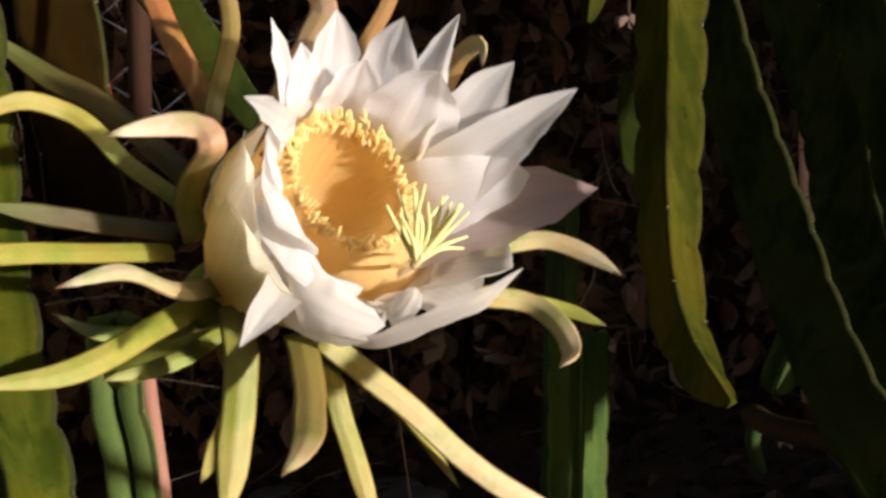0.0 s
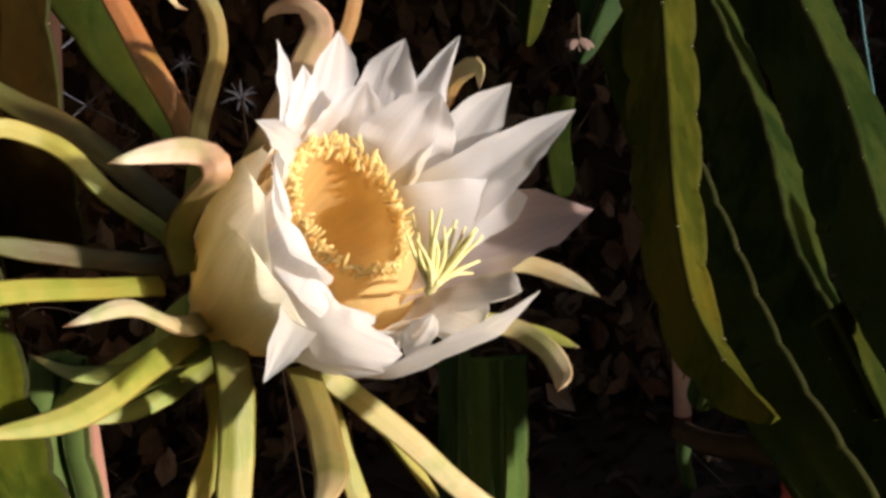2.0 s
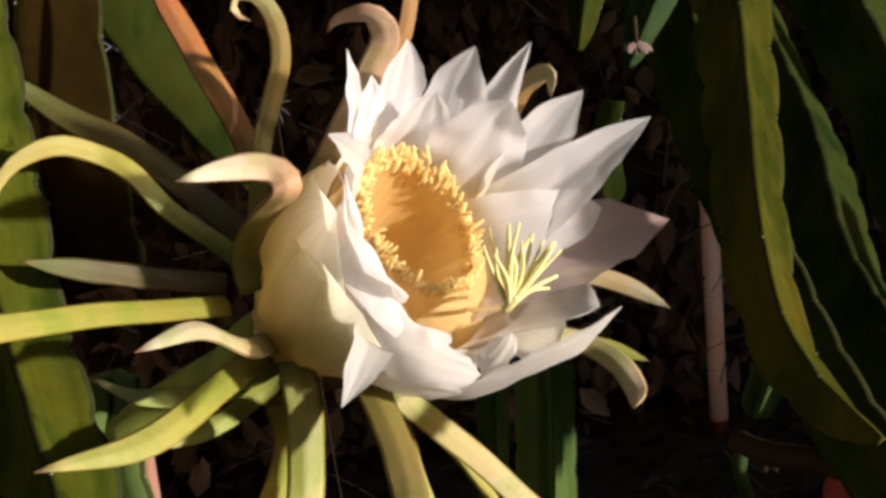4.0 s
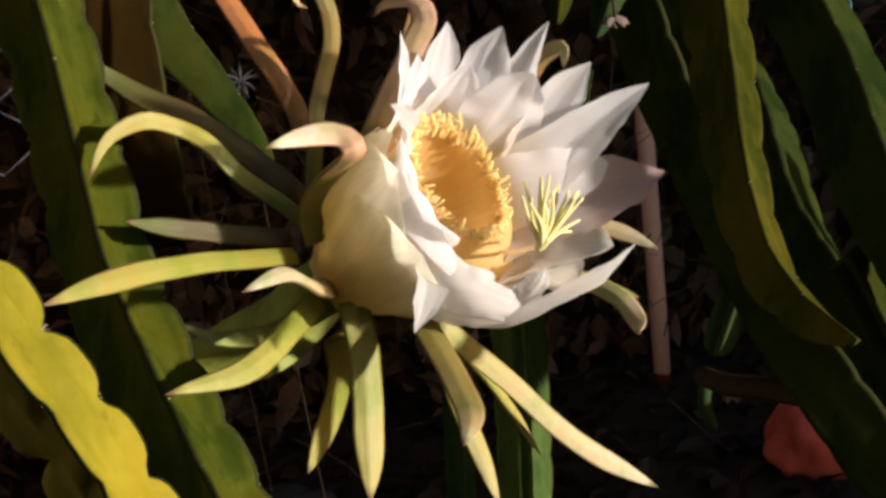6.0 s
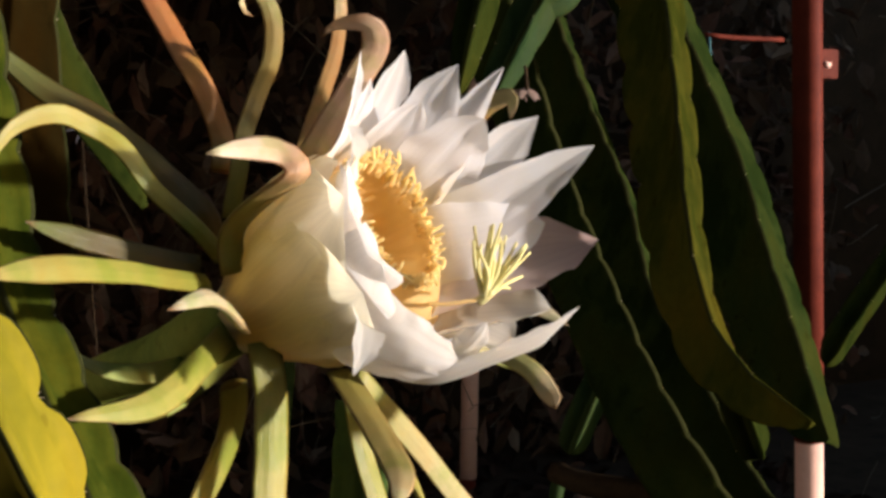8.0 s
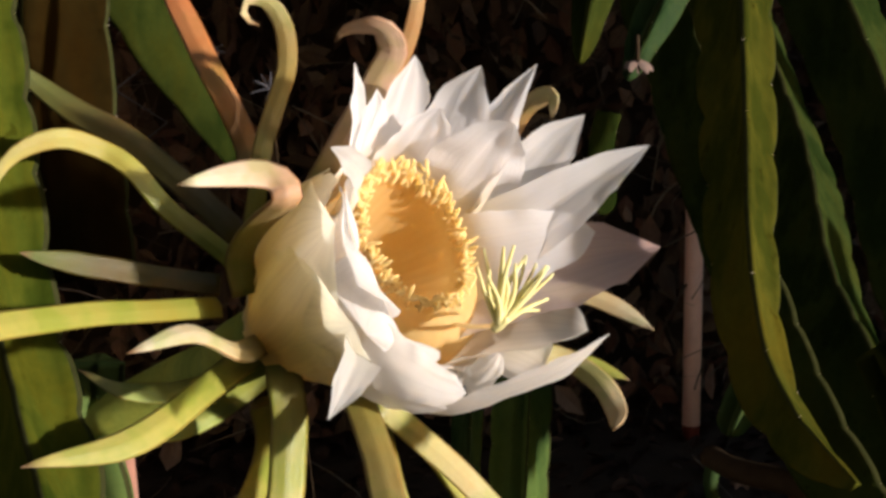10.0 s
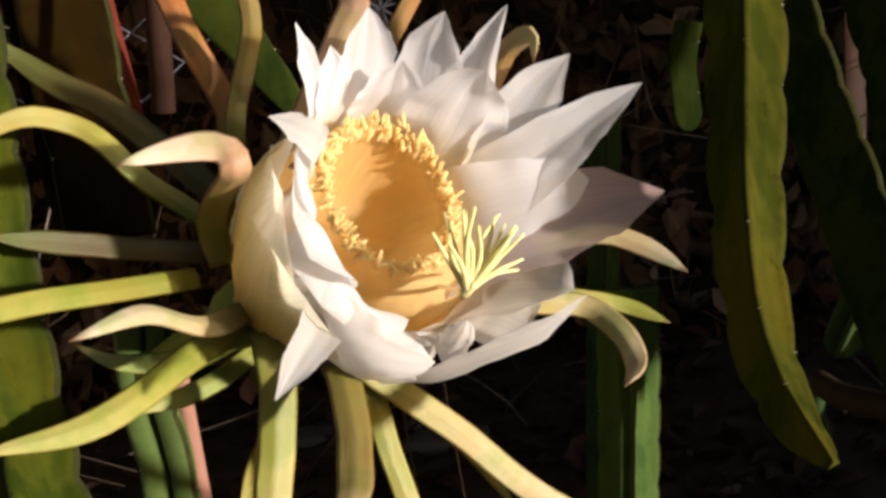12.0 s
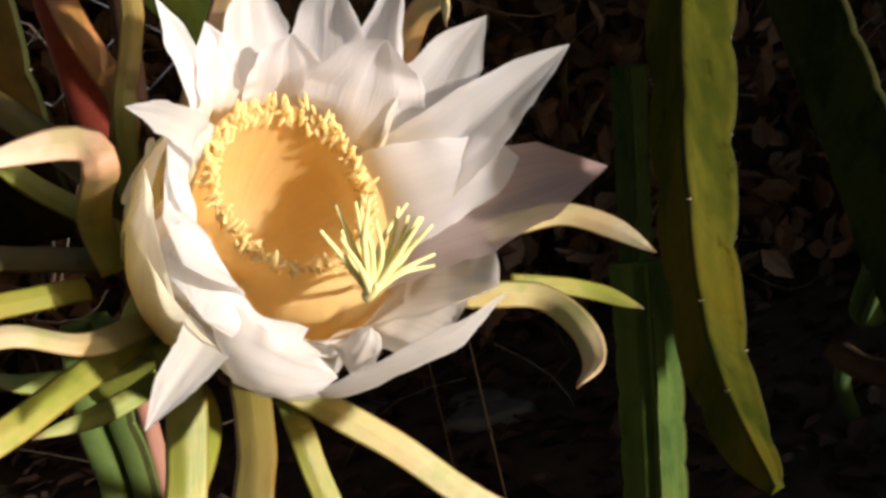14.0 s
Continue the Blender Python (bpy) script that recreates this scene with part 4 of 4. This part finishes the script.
post(((1.4516, 2.9000, -0.2518), (1.4302, 2.9000, -1.0539)), 0.029, MAT_RED, "thin red post with a pale pink upper length", MAT_PINK, "pale pink upper length")
post(((-0.2119, 0.3600, -0.1014), (-0.2092, 0.3600, -0.2816)), 0.0072, MAT_STAKE, "slim pinkish wooden stake in the ground", low=True)
post(((-0.2840, 0.6200, 0.2024), (-0.2681, 0.6200, 0.0233)), 0.018, MAT_RED, "leaning red painted timber that reaches the added roof", cut=True)
post(((-0.2322, 0.7000, 0.1951), (-0.2473, 0.7000, 0.0470)), 0.013, MAT_PLANK, "faded pinkish-brown plank behind the stems", cut=True)

cord = thing("cord", (0.7863, 0.7500, -0.1660), "short pale blue cord hanging from a red rod", "cord")
part("strand", tube(((0.7380, 0.7500, 0.2369), (0.7495, 0.7500, 0.1159), (0.7723, 0.7500, -0.0447), (0.7863, 0.7500, -0.1660)), 0.0016, n=12, sides=6), MAT_CORD, cord)

dry_branch = thing("dry_branch", ((0.3945, 0.5700, -0.2929)), "dry brown branch with broken pale ends", "branch")
part("limb", tube(((0.3868, 0.5700, -0.2951), (0.3940, 0.5233, -0.2964), (0.4224, 0.4733, -0.2954), (0.4519, 0.4200, -0.2983)), 0.013, n=14, sides=8, taper=1.1), MAT_BRANCH, dry_branch)
part("twig", tube(((0.3913, 0.5700, -0.3049), (0.3868, 0.5700, -0.3265), (0.3948, 0.5700, -0.3632)), 0.009, n=8, sides=7, taper=0.8), MAT_BLUEGREEN, dry_branch)


def red_bundle(at, size):
    """A crumpled cloth bundle with folds that run down from its gathered top."""
    bm = bmesh.new()
    bmesh.ops.create_icosphere(bm, subdivisions=4, radius=1)
    for v in bm.verts:
        a = math.atan2(v.co.y, v.co.x)
        k = 1 + 0.06 * math.sin(5 * a + 3 * v.co.z) + 0.04 * math.sin(11 * a - 5 * v.co.z) + 0.05 * math.sin(3 * a + 7 * v.co.z)
        v.co = Vector((v.co.x * k * size[0], v.co.y * k * size[1], max(-0.55, v.co.z * k) * size[2]))
    bm.transform(Matrix.Translation((at[0], at[1], GROUND + 0.55 * size[2])))
    ob = thing("cloth_bundle", (at[0], at[1], GROUND), "crumpled red cloth bundle on the ground", "bundle")
    part("cloth", bm, MAT_CLOTH, ob)
    top = Vector((at[0], at[1], GROUND + 1.5 * size[2]))
    part("knot", tube((top + Vector((-0.05, 0, -0.02)), top + Vector((-0.01, -0.02, 0.012)), top + Vector((0.03, 0.01, 0.01)), top + Vector((0.06, 0, -0.03))), 0.016, n=10, sides=8, taper=0.8), MAT_CLOTH, ob)


red_bundle((1.47, 1.98), (0.17, 0.13, 0.145))

fence = thing("wire_fence", (-0.5, 1.6, 0.0), "faint grey chain-link wire fence behind the plants", "fence")
for i in range(14):                              # each strand zigzags and hooks into the next
    x = -1.35 + 0.087 * i
    zig = [(x + 0.0435 * (-1) ** (i + j), 1.6 + 0.002 * (-1) ** j, 0.062 * j) for j in range(17)]
    bm = bmesh.new()
    for a, b in zip(zig, zig[1:]):
        piece = tube((a, Vector(a).lerp(Vector(b), 0.5), b), 0.0013, n=2, sides=4)
        me = bpy.data.meshes.new("wire")
        piece.to_mesh(me)
        piece.free()
        bm.from_mesh(me)
        bpy.data.meshes.remove(me)
    part("wire", bm, MAT_WIRE, fence)


def stone(at, size, turn):
    bm = bmesh.new()
    bmesh.ops.create_icosphere(bm, subdivisions=3, radius=1)
    for v in bm.verts:
        k = 1 + 0.08 * math.sin(4 * v.co.x + 3 * v.co.y + turn) + 0.05 * math.sin(9 * v.co.y - 5 * v.co.x)
        v.co = Vector((v.co.x * k * size[0], v.co.y * k * size[1], max(-0.5, min(0.6, v.co.z)) * size[2]))
    bm.transform(Matrix.Translation((at[0], at[1], GROUND + 0.5 * size[2])) @ Matrix.Rotation(turn, 4, 'Z'))
    ob = thing("stone", (at[0], at[1], GROUND), "flat slab added for a pale reflection on the ground", "stone", "stones on the ground")
    part("slab", bm, MAT_PALE_SLAB, ob)


# slabs made up to stand for pale reflections on the ground
stone(((0.0720, 2.4785, -1.1000)), (0.13, 0.07, 0.04), 0.1)
stone(((-0.2952, 2.6586, -1.1000)), (0.10, 0.06, 0.03), 0.5)
stone(((0.0516, 2.6199, -1.1000)), (0.09, 0.05, 0.03), -0.3)


def withered(at, size):
    """A shrivelled flower that hangs from a stem: a few crumpled straps round a short stalk."""
    ob = thing("withered_flower", at, "small shrivelled pink flower on a stem", "flower")
    a = Vector(at)
    part("stalk", tube((a + Vector((0.004, 0.01, 1.6 * size)), a + Vector((0, 0, 0.5 * size)), a), 0.12 * size, n=6, sides=6), MAT_BRANCH, ob)
    for k in range(5):
        d = Vector((math.cos(k * 1.3), 0.5 * math.sin(k * 1.3), -0.6 - 0.2 * math.sin(k * 2.1)))
        part("petal", strap((a, a + d * size * 0.6 + Vector((0, 0, 0.1 * size)), a + d * size), 0.45 * size, 0.1 * size, FRONT, n=8, seed=k, ripple=0.08), MAT_WITHERED, ob)


withered((0.209, 0.324, 0.131), 0.013)
withered(((0.4233, 0.5700, -0.3274)), 0.013)


def dry_weed(at, size, seed):
    """A dead weed: thin pointed leaves that spread like a star from a leaning stalk."""
    r = random.Random(seed)
    a = Vector(at)
    ob = thing("dry_weed", (at[0] + 0.06, at[1], GROUND), "dead grey weed with thin leaves spread like a star", "weed", "dry weeds")
    part("stalk", tube((a, a + Vector((0.02, 0.02, (GROUND - at[2]) * 0.4)), (at[0] + 0.06, at[1], GROUND)), 0.0014, n=10, sides=5, taper=1.5), MAT_BRANCH, ob)
    for k in range(9):
        q = 2 * math.pi * k / 9 + r.uniform(-0.25, 0.25)
        d = Vector((math.cos(q), r.uniform(-0.5, 0.2), math.sin(q))) * size * r.uniform(0.6, 1.1)
        part("leaf", strap((a, a + d * 0.55 + Vector((0, 0, 0.06 * size)), a + d), 0.11 * size, 0.02 * size, FRONT, n=6, seed=k, tip=0.8), MAT_DEAD, ob)


for k, (spot, size) in enumerate((((0.013, 1.600, 0.115), 0.040), ((-0.081, 1.750, 0.190), 0.030))):
    dry_weed(spot, size, k)


def twigs(count, seed):
    """Thin dry twigs of the undergrowth as one mesh."""
    r = random.Random(seed)
    bm = bmesh.new()
    for _ in range(count):
        a = Vector((r.uniform(-0.9, 2.6), r.uniform(1.9, 3.3), r.uniform(GROUND, 0.6)))
        d = Vector((r.gauss(0, 1), r.gauss(0, 0.3), r.gauss(0.3, 0.8))).normalized() * r.uniform(0.12, 0.45)
        bend = Vector((r.gauss(0, 0.04), r.gauss(0, 0.02), r.gauss(0, 0.04)))
        side = d.cross(Vector((0, 1, 0))).normalized()
        w = r.uniform(0.0014, 0.0035)
        rings = []
        for i in range(6):
            u = i / 5
            p = a + d * u + bend * math.sin(u * math.pi)
            rings.append([bm.verts.new(p + (side * math.cos(q) + Vector((0, 1, 0)) * math.sin(q)) * w * (1 - 0.6 * u)) for q in (0, 2.1, 4.2)])
        for p, q in zip(rings, rings[1:]):
            for j in range(3):
                bm.faces.new((p[j], p[(j + 1) % 3], q[(j + 1) % 3], q[j]))
    tagged(part("dry_twigs", bm, MAT_TWIG), "thin dry twigs in the shaded undergrowth", "twigs", kind="stuff")


twigs(260, 8)


def scatter(name, label, category, material, count, seed, spot, size):
    """Many small folded leaves as one mesh."""
    r = random.Random(seed)
    verts, faces = [], []
    for _ in range(count):
        p, flat = spot(r)
        yaw, w, ln = r.uniform(0, 6.28), r.uniform(*size), r.uniform(1.4, 2.6)
        tilt = Matrix.Rotation(r.gauss(0, 0.35 if flat else 1.2), 3, 'X') @ Matrix.Rotation(r.gauss(0, 0.35 if flat else 1.2), 3, 'Y')
        turn = Matrix.Rotation(yaw, 3, 'Z') @ tilt
        k = len(verts)
        for x, y, z in ((0, -1, 0), (0.5, -0.35, 0.16), (0.42, 0.35, 0.2), (0, 1, -0.1), (-0.42, 0.35, 0.2), (-0.5, -0.35, 0.16), (0, 0, 0)):
            q = p + turn @ Vector((x * w, y * w * ln * 0.5, z * w))
            verts.append(put(q))
        faces += [(k + 6, k + a, k + b) for a, b in ((0, 1), (1, 2), (2, 3), (3, 4), (4, 5), (5, 0))]
    me = bpy.data.meshes.new(name)
    me.from_pydata(verts, [], faces)
    me.materials.append(material)
    tagged(new(name, me), label, category, kind="stuff")


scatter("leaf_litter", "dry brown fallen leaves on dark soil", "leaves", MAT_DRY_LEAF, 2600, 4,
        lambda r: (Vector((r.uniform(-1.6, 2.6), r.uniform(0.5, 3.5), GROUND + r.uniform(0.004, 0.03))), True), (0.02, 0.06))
scatter("hedge_foliage", "dim brown and green leaves of a hedge in deep shade", "foliage", MAT_HEDGE_LEAF, 5200, 5,
        lambda r: (Vector((r.uniform(-1.6, 3.4), 3.6 - 0.6 * r.random() ** 1.6, r.uniform(GROUND, ROOF))), False), (0.03, 0.08))

bm = bmesh.new()
bmesh.ops.create_grid(bm, x_segments=2, y_segments=2, size=3000)
bm.transform(Matrix.Translation((0, 0, GROUND)))
tagged(part("ground", bm, MAT_SOIL), "dark bare soil with leaf litter", "ground", kind="structure")
# dark sheet added to stand for the deep shade behind the plants
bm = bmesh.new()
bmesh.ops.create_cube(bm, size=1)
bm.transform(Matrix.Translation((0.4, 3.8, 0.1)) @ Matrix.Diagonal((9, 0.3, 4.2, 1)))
tagged(part("backdrop", bm, MAT_SOIL), "plain dark backdrop added for the shaded background", "hedge", kind="structure")
# unseen slab added overhead to keep the sky's light off the back
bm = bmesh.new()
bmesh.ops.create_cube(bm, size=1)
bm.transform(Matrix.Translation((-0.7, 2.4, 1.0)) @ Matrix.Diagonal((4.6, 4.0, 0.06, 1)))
tagged(part("roof", bm, MAT_SOIL), "unseen dark slab added over the plants to block the sky", "roof", kind="structure")
# an unseen wall added towards the sun; its shadow covers the back of the plot
bm = bmesh.new()
bmesh.ops.create_cube(bm, size=1)
flat = Vector((SUN_FROM.x, SUN_FROM.y, 0)).normalized()
away = Vector((-flat.y, flat.x, 0))
bm.transform(Matrix.Translation(flat * 3.5 + away * (SHADE + 2.5) + Vector((0, 0, 0.3))) @ Matrix.Rotation(math.atan2(flat.y, flat.x), 4, 'Z') @ Matrix.Diagonal((0.2, 5.0, 4.3, 1)))
tagged(part("shade_wall_east", bm, MAT_WALL), "unseen wall added towards the sun to shade the background", "wall", kind="structure")
# unseen walls added for light: the west bounces sun, the south blocks sky
for name, at, size, skin, words in (("bounce_wall_west", (-1.9, 0.6, 0.0), (0.2, 6.4, 4.0), MAT_WALL, "unseen cream wall added to bounce sunlight as fill"),
                                    ("sky_block_south", (-0.5, -2.4, 0.0), (2.8, 0.2, 4.0), MAT_SOIL, "unseen dark wall added behind the camera to block the sky")):
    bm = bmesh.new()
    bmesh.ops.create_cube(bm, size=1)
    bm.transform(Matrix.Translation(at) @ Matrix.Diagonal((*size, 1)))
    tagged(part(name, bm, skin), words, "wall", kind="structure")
